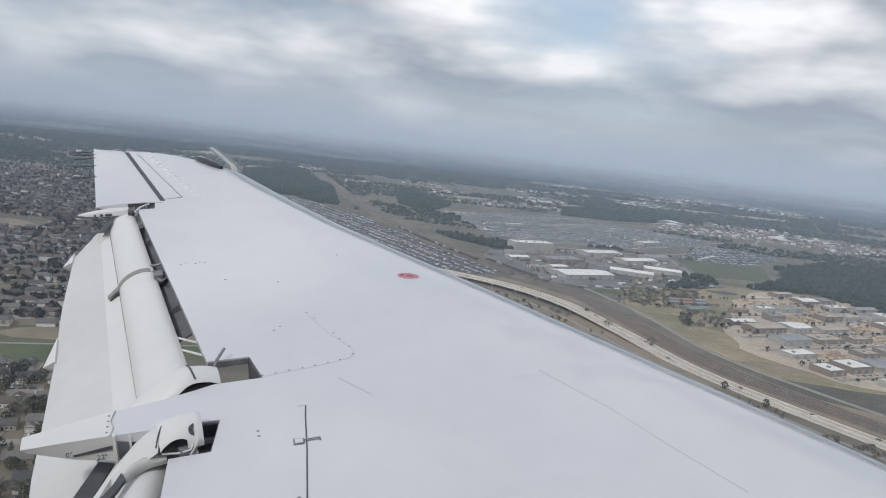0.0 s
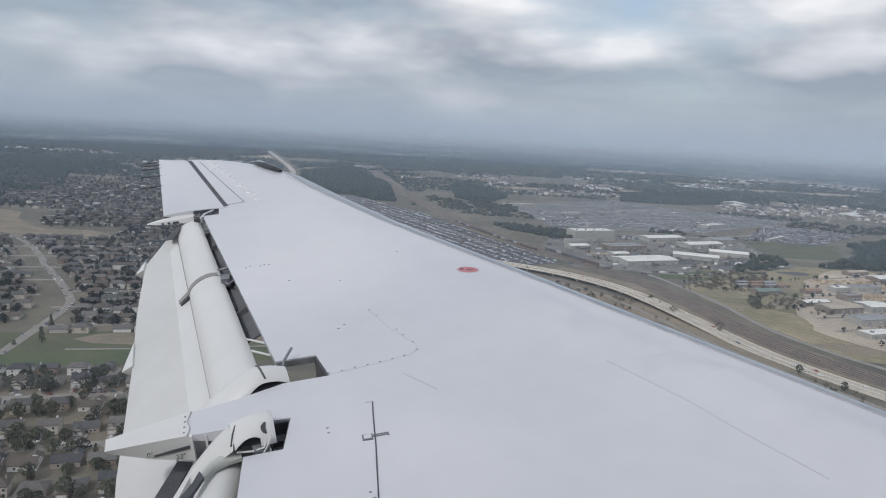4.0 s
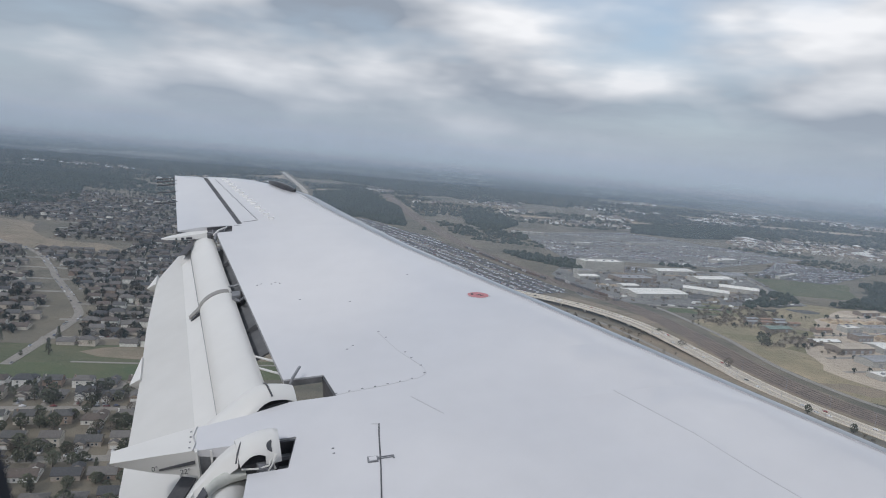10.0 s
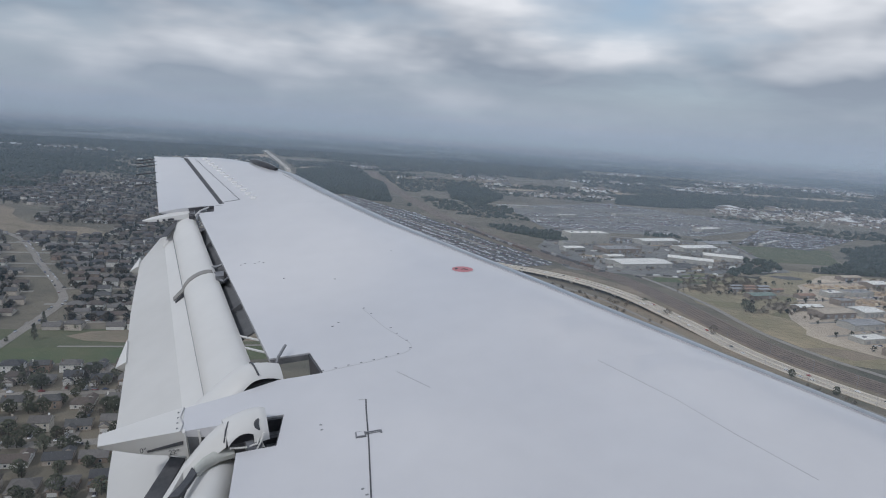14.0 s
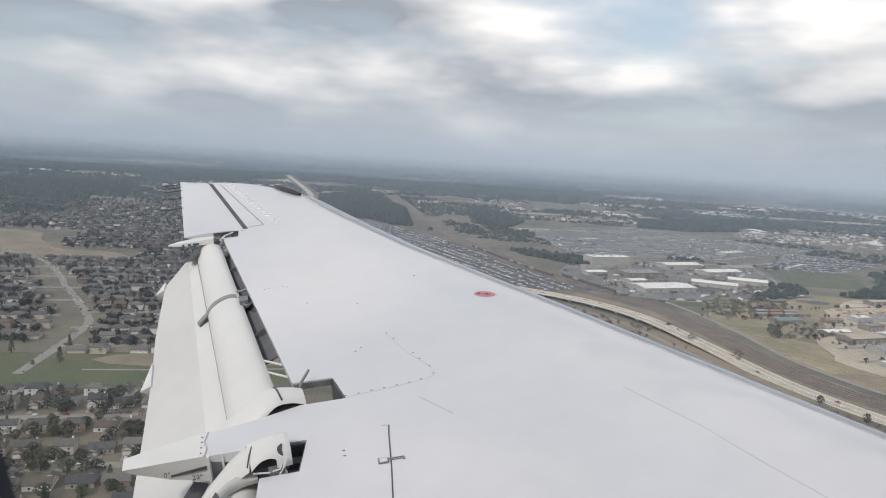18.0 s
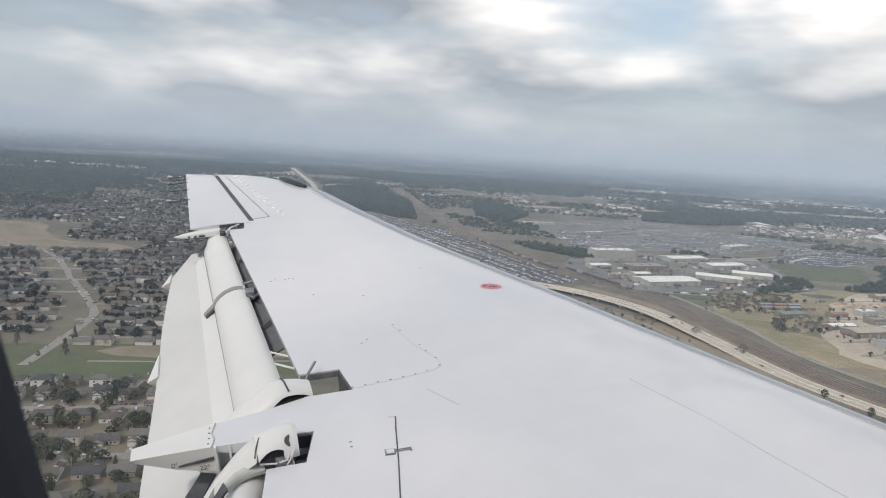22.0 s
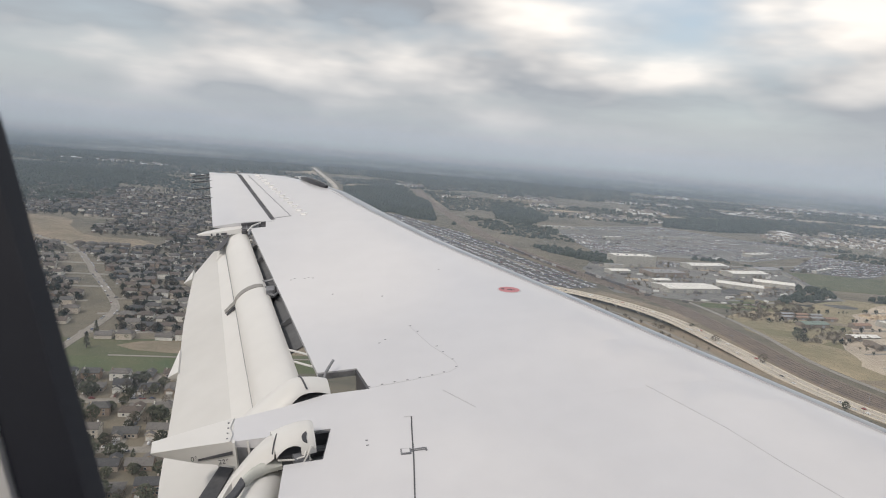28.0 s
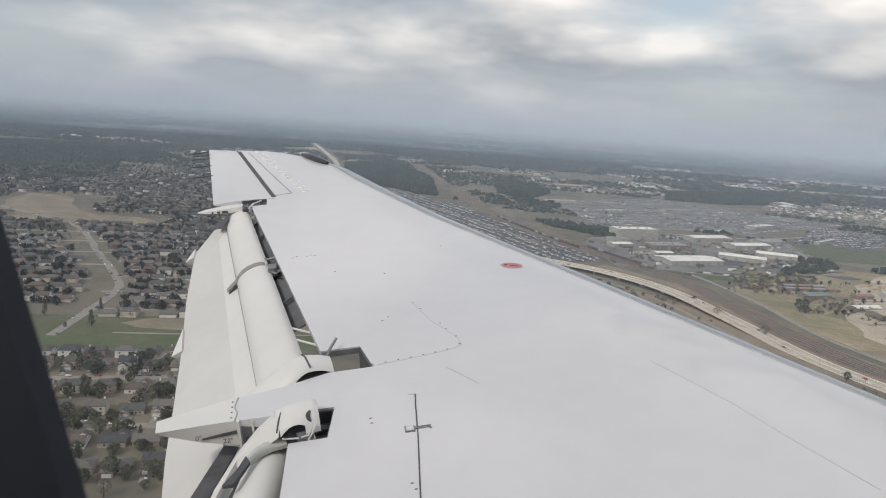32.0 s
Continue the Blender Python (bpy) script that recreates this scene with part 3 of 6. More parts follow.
def hood(name, path, width, height, material, label, open_to=0.0, seg=20):
    """A round cover along a path from front to rear; its near side may stand open up to an angle."""
    rings = []
    for i, p in enumerate(path):
        p = Vector(p)
        d = (Vector(path[min(i + 1, len(path) - 1)]) - Vector(path[max(i - 1, 0)]))
        d.z = 0
        d.normalize()
        s = Vector((-d.y, d.x, 0))
        if s.y > 0:
            s = -s
        w, h = width[i] / 2, height[i]
        a0 = radians(open_to[i] if isinstance(open_to, tuple) else open_to)
        angles = [lerp(a0, math.pi, k / seg) for k in range(seg + 1)]
        outer = [p + s * (w * math.cos(t)) + Vector((0, 0, h * math.sin(t))) for t in angles]
        inner = [p + s * ((w - 0.010) * math.cos(t)) + Vector((0, 0, (h - 0.010) * math.sin(t))) for t in angles[::-1]]
        rings.append(outer + inner)
    return smooth(part(name, loft(rings), material, wing, label), 50)


# middle track: bay, hood, arm
hood("track_hood", finer([(0.075, 3.475, -0.03), (0.0, 3.465, -0.02), (-0.10, 3.445, -0.02), (-0.22, 3.41, -0.08), (-0.36, 3.38, -0.16), (-0.52, 3.36, -0.25)]), finer([0.17, 0.19, 0.21, 0.23, 0.25, 0.26]), finer([0.060, 0.075, 0.085, 0.085, 0.07, 0.04]), M_FLAP, "rounded white flap track cover", tuple(finer([20, 31, 29, 15, 2, 0])))
part("hood_gap", tube([(-0.075, 3.520, 0.050), (-0.066, 3.49, 0.066), (-0.056, 3.45, 0.070), (-0.045, 3.41, 0.060), (-0.036, 3.385, 0.046)], 0.0050, 6), M_DARK, wing, "dark joint across the cover")
# block added under the cover, coloured as the shade in its mouth
part("hood_inside", prism([(0.06, 3.40), (0.06, 3.53), (-0.15, 3.47), (-0.13, 3.345), (-0.04, 3.385)], -0.08, -0.006), M_DARK, wing, "dark block for the shade inside the cover")
part("bay_arm", tube([(0.05, 3.55, -0.02), (0.075, 3.575, 0.03), (0.12, 3.64, 0.06)], 0.008, 8), M_GREY, wing, "curved grey arm")
# added strip, greys the bay side where it catches too much light
part("bay_liner", boxes(((0.03, 3.616, -0.04), (0.235, 3.622, -0.006))), M_GREY, wing, "grey strip added over the bay's bright side")
part("bay_wall", prism([(0.278, 3.388), (0.30, 3.388), (0.26, 3.622), (0.236, 3.622)], -0.15, -0.006), M_DARK, wing, "dark end of the track bay")

# large fairing that ends in a point
smooth(part("flap_track_fairing", loft([[(-0.40, 3.27, 0.0), (-0.40, 3.062, 0.0), (-0.40, 3.05, -0.13), (-0.40, 3.25, -0.13)], [(-0.58, 3.235, -0.012), (-0.58, 3.078, -0.012), (-0.58, 3.09, -0.112), (-0.58, 3.2, -0.112)], [(-0.755, 3.195, -0.024), (-0.75, 3.09, -0.024), (-0.75, 3.10, -0.052), (-0.755, 3.17, -0.052)], [(-0.782, 3.19, -0.026), (-0.775, 3.092, -0.026), (-0.775, 3.102, -0.040), (-0.782, 3.17, -0.040)]]), M_FLAP, wing, "white fairing that tapers to a point"), 25)
part("fairing_slot", loft([[(-0.57, 3.082, -0.088), (-0.57, 3.083, -0.098), (-0.57, 3.10, -0.094)], [(-0.405, 3.050, -0.046), (-0.405, 3.049, -0.064), (-0.405, 3.07, -0.056)]]), M_DARK, wing, "dark slot along the fairing")
part("fairing_post", prism([(-0.400, 3.042), (-0.388, 3.042), (-0.388, 3.07), (-0.400, 3.07)], -0.17, 0.003), M_FLAP, wing, "grey upright at the fairing's front")
part("fairing_seam", tube([(-0.41, 3.06, 0.003), (-0.40, 3.12, 0.003), (-0.415, 3.18, 0.003), (-0.40, 3.26, 0.003)], 0.0028, 6), M_LINE, wing)
for k in range(4):
    part("fastener", boxes(((-0.43, 3.09 + 0.045 * k, -0.002), (-0.422, 3.096 + 0.045 * k, 0.002))), M_GREY, wing)
part("fairing_bay", boxes(((-0.385, 3.07, -0.19), (-0.15, 3.09, -0.008))), M_GREY, wing, "grey open bay under the skin")
part("bay_post", boxes(((-0.335, 3.055, -0.15), (-0.325, 3.07, -0.008))), M_FLAP, wing)
for txt, x, z in (("0\u00b0", -0.60, -0.088), ("22\u00b0", -0.475, -0.111)):
    cu = bpy.data.curves.new("flap_scale", "FONT")
    cu.body, cu.size, cu.extrude = txt, 0.034, 0.0006
    ob = new("flap_scale", cu)
    cu.materials.append(M_DARK)
    ob.parent = wing
    ob.matrix_basis = Matrix(((1, 0, 0, x), (-0.04, 0.1, -0.99, 3.074 if x < -0.5 else 3.054), (0.05, 0.99, 0.1, z), (0, 0, 0, 1)))
    tagged(ob, label="small dark flap angle marking")

# inner track: bay, round cover with a dark mouth, arm, and the inner flap's nose
part("inner_bay_floor", prism([(-0.12, 2.83), (0.004, 2.83), (0.052, 3.055), (-0.12, 3.055)], -0.09, -0.075), M_GREY, wing, "grey floor of the open bay")
part("inner_bay_wall", prism([(0.004, 2.825), (0.016, 2.825), (0.066, 3.055), (0.054, 3.055)], -0.12, -0.008), M_DARK, wing)
part("inner_bay_end", boxes(((-0.12, 3.045, -0.10), (0.055, 3.058, -0.01))), M_DARK, wing)
for k in range(7):
    part("bay_rib", boxes(((-0.09 + 0.014 * k, 2.86, -0.075), (-0.082 + 0.014 * k, 2.885, -0.05))), M_FLAP, wing, "pale coil of a spring")
part("bay_beam", boxes(((-0.10, 2.95, -0.075), (0.028, 2.975, -0.045))), M_DARK, wing)
HP = [k / 9 for k in range(10)]
hood("front_roller_cover", [(lerp(-0.020, -0.088, u), lerp(2.962, 2.958, u), 0.0) for u in HP], [0.205 + 0.012 * min(1, u * 3) for u in HP], [0.098 + 0.010 * math.sin(math.pi * 0.5 * min(1, u * 2.5)) for u in HP], M_FLAP, "rounded white front roller cover", 8, 28)
hood("inner_track_hood", [(lerp(-0.084, -0.208, u), lerp(2.957, 2.940, u), 0.0) for u in HP], [lerp(0.217, 0.225, u) for u in HP], [lerp(0.109, 0.076, u ** 1.4) for u in HP], M_FLAP, "rounded white roller cover with a dark mouth", tuple(6 + 32 * max(0.0, math.sin(math.pi * min(1, 0.12 + 0.80 * u))) ** 0.6 for u in HP), 28)
part("cover_hole", loft([[(-0.066 - 0.010 * math.cos(t) + 0.012 * math.sin(t) ** 2, 2.958 - 0.109 * math.cos(0.86 + 0.22 * math.sin(t)), (0.092 + q) * math.sin(0.86 + 0.22 * math.sin(t))) for t in [2 * math.pi * k / 16 for k in range(16)]] for q in (0.0, 0.024)]), M_DARK, wing, "dark oval hole in the cover")
# dark filler block, stands for shade within the roller cover
part("hood_inside", prism([(-0.035, 2.88), (-0.035, 3.03), (-0.195, 3.03), (-0.195, 2.875)], -0.07, 0.006), M_DARK, wing, "dark block for the shade inside the cover")
part("hood_band", tube([(-0.165, 3.035, 0.045), (-0.176, 2.99, 0.074), (-0.188, 2.94, 0.083), (-0.200, 2.89, 0.074), (-0.210, 2.845, 0.046)], 0.0036, 6), M_DARK, wing, "dark joint round the cover")
for x, y, z in ((-0.175, 2.99, 0.076),):
    part("fastener", boxes(((x - 0.008, y - 0.004, z - 0.01), (x + 0.008, y + 0.004, z + 0.002))), M_GREY, wing)
part("cover_strut", tube([(-0.045, 2.845, -0.01), (-0.05, 2.842, 0.03), (-0.035, 2.85, 0.06)], 0.006, 8), M_FLAP, wing, "pale strut beside the mouth")
part("cover_strut", tube([(-0.075, 2.835, -0.01), (-0.055, 2.84, 0.02), (-0.04, 2.848, 0.05)], 0.004, 8), M_FLAP, wing)
part("roller", tube([(-0.12, 2.855, -0.01), (-0.10, 2.86, -0.01), (-0.06, 2.86, -0.03)], 0.03, 12), M_GREY, wing, "grey roller")
part("hose", tube([(-0.19, 2.86, 0.0), (-0.12, 2.84, 0.005), (-0.07, 2.84, 0.015), (-0.055, 2.87, 0.04)], 0.0045, 6), M_FLAP, wing, "pale hose")
smooth(part("track_arm", loft([[(-0.18, 3.04, 0.02), (-0.185, 2.98, 0.074), (-0.195, 2.895, 0.068), (-0.205, 2.845, 0.02), (-0.19, 3.0, -0.06)], [(-0.235, 3.055, -0.005), (-0.24, 2.99, 0.042), (-0.25, 2.905, 0.036), (-0.255, 2.865, -0.025), (-0.245, 3.01, -0.08)], [(-0.30, 3.055, -0.055), (-0.30, 2.985, -0.005), (-0.305, 2.91, -0.012), (-0.31, 2.878, -0.07), (-0.30, 3.01, -0.10)], [(-0.40, 2.98, -0.12), (-0.40, 2.94, -0.09), (-0.405, 2.89, -0.10), (-0.41, 2.87, -0.13), (-0.41, 2.95, -0.15)], [(-0.50, 2.78, -0.15), (-0.50, 2.75, -0.135), (-0.49, 2.71, -0.14), (-0.49, 2.70, -0.16), (-0.50, 2.75, -0.18)], [(-0.60, 2.40, -0.18), (-0.60, 2.37, -0.165), (-0.58, 2.33, -0.17), (-0.58, 2.32, -0.19), (-0.60, 2.37, -0.2)]]), M_FLAP, wing, "long white tapering arm"), 50)
BOOT = [((-0.185, 2.935), (-0.172, 2.860)), ((-0.202, 2.930), (-0.188, 2.856)), ((-0.264, 2.904), (-0.237, 2.846)), ((-0.311, 2.864), (-0.294, 2.813)), ((-0.346, 2.809), (-0.335, 2.762))]
boot = []
for (x0, y0), (x1, y1) in BOOT:
    xm, ym = (x0 + x1) / 2, (y0 + y1) / 2
    boot.append([(x0, y0, -0.030), (lerp(x0, xm, 0.5), lerp(y0, ym, 0.5), -0.016), (xm, ym, -0.012), (lerp(x1, xm, 0.5), lerp(y1, ym, 0.5), -0.016), (x1, y1, -0.030), (x1, y1, -0.050), (x0, y0, -0.050)])
smooth(part("boot", loft(boot), M_BOOT, wing, "greenish grey flexible boot"), 50)
part("boot_opening", loft([[(-0.352, 2.808, -0.022), (-0.333, 2.762, -0.022), (-0.333, 2.762, -0.04), (-0.352, 2.808, -0.04)], [(-0.385, 2.728, -0.026), (-0.358, 2.71, -0.026), (-0.358, 2.71, -0.044), (-0.385, 2.728, -0.044)], [(-0.445, 2.64, -0.03), (-0.402, 2.636, -0.03), (-0.402, 2.636, -0.05), (-0.445, 2.64, -0.05)]]), M_DARK, wing, "dark strip behind the boot")
smooth(part("inner_flap_vane", tube([(-0.240, 2.985, -0.178), (-0.255, 2.92, -0.17), (-0.275, 2.84, -0.165), (-0.33, 2.62, -0.17), (-0.42, 2.2, -0.18), (-0.52, 1.6, -0.19)], 0.105, 24), M_FLAP, wing, "rounded nose of the inner flap"), 60)
# two dark plates laid over the flap, painted shade instead of open gaps
part("flap_gap", prism([(-0.50, 3.24), (-0.43, 3.21), (-0.56, 2.80), (-0.62, 2.30), (-0.74, 2.30), (-0.64, 2.84)], -0.262, -0.25), M_DARK, wing, "dark plate for the shaded gap between flap elements")
part("flap_gap", prism([(-0.385, 2.95), (-0.35, 2.93), (-0.44, 2.62), (-0.50, 2.30), (-0.55, 2.30), (-0.475, 2.66)], -0.20, -0.19), M_DARK, wing, "dark plate for the shaded gap beside the inner flap")

# fuselage round the cabin, open where the window sits
hull = bmesh.new()
HX = [-13.5, -12, -9.5, -7, -5, -3, -2, -1.2, -0.8, -0.4, 0, 0.4, 0.8, 1.2, 2, 3, 5, 7, 8.5, 9.6, 10.4, 10.8]
HN = 40
hrings = []
for x in HX:
    k = 1.0 if -7 < x < 7 else (max(0.04, 1 - ((-7 - x) / 6.6) ** 1.5) if x < 0 else max(0.04, 1 - ((x - 7) / 3.85) ** 2) ** 0.6)
    hrings.append([hull.verts.new((x, -0.79 + 1.14 * k * math.cos(2 * math.pi * j / HN), 1.55 + (0.35 * (1 - k) if x < 0 else -0.2 * (1 - k)) + 1.14 * k * math.sin(2 * math.pi * j / HN))) for j in range(HN)])
for i in range(len(HX) - 1):
    for j in range(HN):
        q = (hrings[i][j], hrings[i][(j + 1) % HN], hrings[i + 1][(j + 1) % HN], hrings[i + 1][j])
        c = sum((v.co for v in q), Vector()) / 4
        if abs(c.x - 0.1) < 0.75 and c.y > 0.0 and abs(c.z - 1.75) < 0.8:
            continue
        hull.faces.new(q)
smooth(part("fuselage", hull, M_WING, wing, "white round fuselage"), 40)

# ---- cabin window beside the camera ----
CAM0 = pose(0.000, 0.000, 200.000, 80.979, -5.191, 0.991)
window = tagged(new("window_1"), "dark rubber-framed cabin window in pale plastic trim", "window", kind="structure")
window.matrix_basis = CAM0


def rounded(x0, x1, y0, y1, r, lean=0.0, seg=8):
    out = []
    for cx, cy, a0 in ((x1 - r, y1 - r, 0), (x0 + r, y1 - r, 90), (x0 + r, y0 + r, 180), (x1 - r, y0 + r, 270)):
        for k in range(seg + 1):
            a = radians(a0 + 90 * k / seg)
            x, y = cx + r * math.cos(a), cy + r * math.sin(a)
            out.append((x - lean * (y + 0.05), y))
    return out


def frame_ring(lo, hi, z0, z1):
    """A window surround between two outlines of equal count."""
    n = len(lo)
    bm = bmesh.new()
    q = [[bm.verts.new((x, y, z)) for x, y in o] for o, z in ((lo, z0), (lo, z1), (hi, z1), (hi, z0))]
    for a, b in zip(q, q[1:] + q[:1]):
        for i in range(n):
            j = (i + 1) % n
            bm.faces.new((a[i], a[j], b[j], b[i]))
    return bm


LEAN = 0.30
hole = rounded(-0.234, 0.42, -0.34, 0.30, 0.10, LEAN)
rim = rounded(-0.272, 0.46, -0.38, 0.34, 0.12, LEAN)
part("window_seal", frame_ring(hole, rim, -0.354, -0.335), M_SEAL, window, "dark rubber seal")
outer = rounded(-0.62, 0.80, -0.62, 0.60, 0.05, LEAN)
part("window_trim", frame_ring(rim, outer, -0.350, -0.33), M_TRIM, window, "pale moulded cabin trim")

# ---- ground: one sheet to the horizon ----
M_GROUND = paint("mixed_ground", (0.094, 0.092, 0.070), 0.95, other=(0.195, 0.168, 0.125), scale=0.0055, amount=0.6, spread=0.2)
M_GRASS = paint("mown_grass", (0.075, 0.095, 0.048), 0.95, other=(0.135, 0.13, 0.075), scale=0.02, amount=0.5)
M_GREEN = paint("green_grass", (0.075, 0.105, 0.048), 0.95, other=(0.12, 0.125, 0.065), scale=0.03, amount=0.5)
M_BROWN = paint("dry_winter_grass", (0.31, 0.245, 0.18), 0.95, other=(0.20, 0.17, 0.12), scale=0.02, amount=0.6)
M_TAN = paint("dry_tan_field", (0.40, 0.32, 0.205), 0.95, other=(0.235, 0.205, 0.125), scale=0.011, amount=0.75)
M_OLIVE = paint("olive_winter_grass", (0.225, 0.195, 0.11), 0.95, other=(0.165, 0.155, 0.085), scale=0.02, amount=0.6)
M_SAND = paint("bare_sandy_soil", (0.42, 0.34, 0.25), 0.95, other=(0.30, 0.23, 0.16), scale=0.015, amount=0.5)
M_ASPH = paint("worn_asphalt", (0.125, 0.122, 0.118), 0.9, other=(0.085, 0.085, 0.085), scale=0.03, amount=0.5)
M_CONC = paint("pale_concrete", (0.74, 0.68, 0.58), 0.9, other=(0.60, 0.55, 0.47), scale=0.05, amount=0.5)
M_LANE = paint("worn_concrete_lanes", (0.53, 0.475, 0.40), 0.9, other=(0.42, 0.375, 0.315), scale=0.04, amount=0.6)
M_DRIVE = paint("driveway_concrete", (0.31, 0.285, 0.25), 0.9, other=(0.23, 0.21, 0.185), scale=0.06, amount=0.5)
M_BALLAST = paint("brown_ballast", (0.25, 0.195, 0.155), 0.95, other=(0.165, 0.135, 0.112), scale=0.05, amount=0.6)
M_RAIL = paint("rusty_rail", (0.11, 0.09, 0.08), 0.6, 0.4, scale=0.2)
M_LOT = paint("parking_lot_asphalt", (0.25, 0.24, 0.22), 0.9, other=(0.14, 0.14, 0.135), scale=0.012, amount=0.6)
M_PAINTED = paint("white_road_paint", (0.6, 0.6, 0.58), 0.8, scale=0.3)
M_PINE = paint("pine_foliage", (0.030, 0.042, 0.034), 0.95, other=(0.045, 0.055, 0.043), scale=0.02, rnd=0.16, island=True)
M_BARE = paint("bare_winter_twigs", (0.125, 0.108, 0.085), 0.95, other=(0.085, 0.077, 0.062), scale=0.03, rnd=0.2, island=True)
M_OAK = paint("oak_foliage", (0.082, 0.090, 0.062), 0.95, other=(0.125, 0.125, 0.088), scale=0.2, rnd=0.3)
M_TWIG = paint("bare_crown", (0.14, 0.12, 0.095), 0.95, other=(0.095, 0.085, 0.068), scale=0.2, rnd=0.3)
M_FLOOR = paint("woods_floor_shade", (0.034, 0.041, 0.034), 0.95, other=(0.055, 0.055, 0.042), scale=0.02, amount=0.5)
M_SCRUB = paint("dry_leafless_scrub", (0.27, 0.225, 0.17), 0.95, other=(0.19, 0.165, 0.125), scale=0.1, rnd=0.3, island=True)
M_BARK = paint("bark", (0.075, 0.06, 0.048), 0.95, scale=2)
WALLS = ((0.80, 0.78, 0.73), (0.56, 0.50, 0.43), (0.80, 0.79, 0.76), (0.30, 0.22, 0.17), (0.50, 0.46, 0.41), (0.60, 0.56, 0.49), (0.34, 0.27, 0.22), (0.68, 0.67, 0.63), (0.42, 0.37, 0.32))
ROOFS = ((0.115, 0.112, 0.108), (0.155, 0.142, 0.130), (0.085, 0.084, 0.086), (0.140, 0.115, 0.098), (0.18, 0.168, 0.155), (0.125, 0.105, 0.092))
M_WALL = paint("house_wall", WHITE, 0.85, other=(0.85, 0.84, 0.82), scale=0.4, palette=WALLS)
M_ROOF = paint("shingle_roof", WHITE, 0.95, other=(0.72, 0.72, 0.74), scale=0.5, palette=ROOFS, bump=0.3, bump_scale=4)
FAR_WALLS = ((0.30, 0.27, 0.24), (0.78, 0.77, 0.74), (0.24, 0.20, 0.17), (0.36, 0.33, 0.29), (0.20, 0.18, 0.16), (0.52, 0.48, 0.43), (0.27, 0.24, 0.21), (0.22, 0.20, 0.18), (0.66, 0.64, 0.60))
M_WALLS = paint("house_walls", WHITE, 0.85, other=(0.85, 0.84, 0.82), scale=0.4, palette=FAR_WALLS, island=True)
M_ROOFS = paint("shingle_roofs", (0.85, 0.85, 0.86), 0.95, other=(0.62, 0.62, 0.64), scale=0.5, palette=ROOFS, island=True)
M_TRIMW = paint("white_house_trim", (0.72, 0.71, 0.68), 0.7, scale=1)
M_GLASS = paint("dark_house_glass", (0.05, 0.06, 0.07), 0.15, scale=1)
M_CARS = paint("car_paint", WHITE, 0.35, other=(0.9, 0.9, 0.9), scale=0.2, island=True, palette=((0.70, 0.70, 0.70), (0.30, 0.31, 0.33), (0.05, 0.05, 0.06), (0.62, 0.62, 0.63), (0.13, 0.14, 0.16), (0.16, 0.05, 0.05), (0.05, 0.07, 0.14), (0.07, 0.07, 0.08), (0.4, 0.41, 0.42)))
M_CAR = paint("vehicle_paint", WHITE, 0.35, other=(0.9, 0.9, 0.9), scale=0.5, palette=((0.75, 0.75, 0.75), (0.08, 0.08, 0.09), (0.55, 0.56, 0.58), (0.28, 0.04, 0.04), (0.72, 0.72, 0.72)))
M_TYRE = paint("tyre_rubber", (0.02, 0.02, 0.022), 0.9, scale=5)
M_SHED = paint("white_metal_siding", (0.44, 0.43, 0.39), 0.6, other=(0.34, 0.33, 0.305), scale=0.08, amount=0.5)
M_SHEDROOF = paint("white_metal_roof", (0.84, 0.82, 0.76), 0.5, other=(0.72, 0.70, 0.65), scale=0.05, amount=0.5)
M_GREYROOF = paint("grey_flat_roof", (0.34, 0.34, 0.34), 0.85, other=(0.25, 0.25, 0.255), scale=0.06, amount=0.5)
M_TILE = paint("terracotta_roof", (0.34, 0.22, 0.16), 0.9, other=(0.27, 0.18, 0.13), scale=0.1)
M_TEAL = paint("green_metal_roof", (0.20, 0.26, 0.22), 0.6, scale=0.1)
M_BRICK = paint("brown_brick_walls", (0.27, 0.225, 0.19), 0.9, other=(0.21, 0.18, 0.155), scale=0.3)

UX, UY = 0.962, 0.273


def g(u, v):
    """Street grid to place: u along the streets, v across them."""
    return (u * UX - v * UY, u * UY + v * UX)


rng = np.random.default_rng(5)
R_END = 4960.0
rings = []
gv, gf = [(0.0, 0.0, 0.0)], []
radii = [150, 400, 800, 1500, 2500, 3700, R_END]
SEG = 96
for r in radii:
    gv += [(r * math.cos(2 * math.pi * k / SEG), r * math.sin(2 * math.pi * k / SEG), 0.0) for k in range(SEG)]
gf += [(0, 1 + k, 1 + (k + 1) % SEG) for k in range(SEG)]
for i in range(len(radii) - 1):
    a, b = 1 + i * SEG, 1 + (i + 1) * SEG
    gf += [(a + k, b + k, b + (k + 1) % SEG, a + (k + 1) % SEG) for k in range(SEG)]
ground = tagged(part("ground", mesh_of("ground", gv, gf), M_GROUND), "flat plain of winter grass, scrub and bare soil", "ground", kind="structure")


def patch(name, outline, material, z, label, ragged=6.0, category="field"):
    """A field of its own soil laid over the ground, with a ragged border."""
    pts = []
    for (x0, y0), (x1, y1) in zip(outline, outline[1:] + outline[:1]):
        n = max(2, int(math.hypot(x1 - x0, y1 - y0) / 25))
        for k in range(n):
            x, y = lerp(x0, x1, k / n), lerp(y0, y1, k / n)
            s = noise.noise(Vector((x * 0.02, y * 0.02, 1.5))) * ragged
            t = noise.noise(Vector((x * 0.02, y * 0.02, 7.5))) * ragged
            pts.append((x + s, y + t, z))
    me = mesh_of(name, pts, [list(range(len(pts)))])
    return tagged(part(name, me, material), label, category, kind="structure")


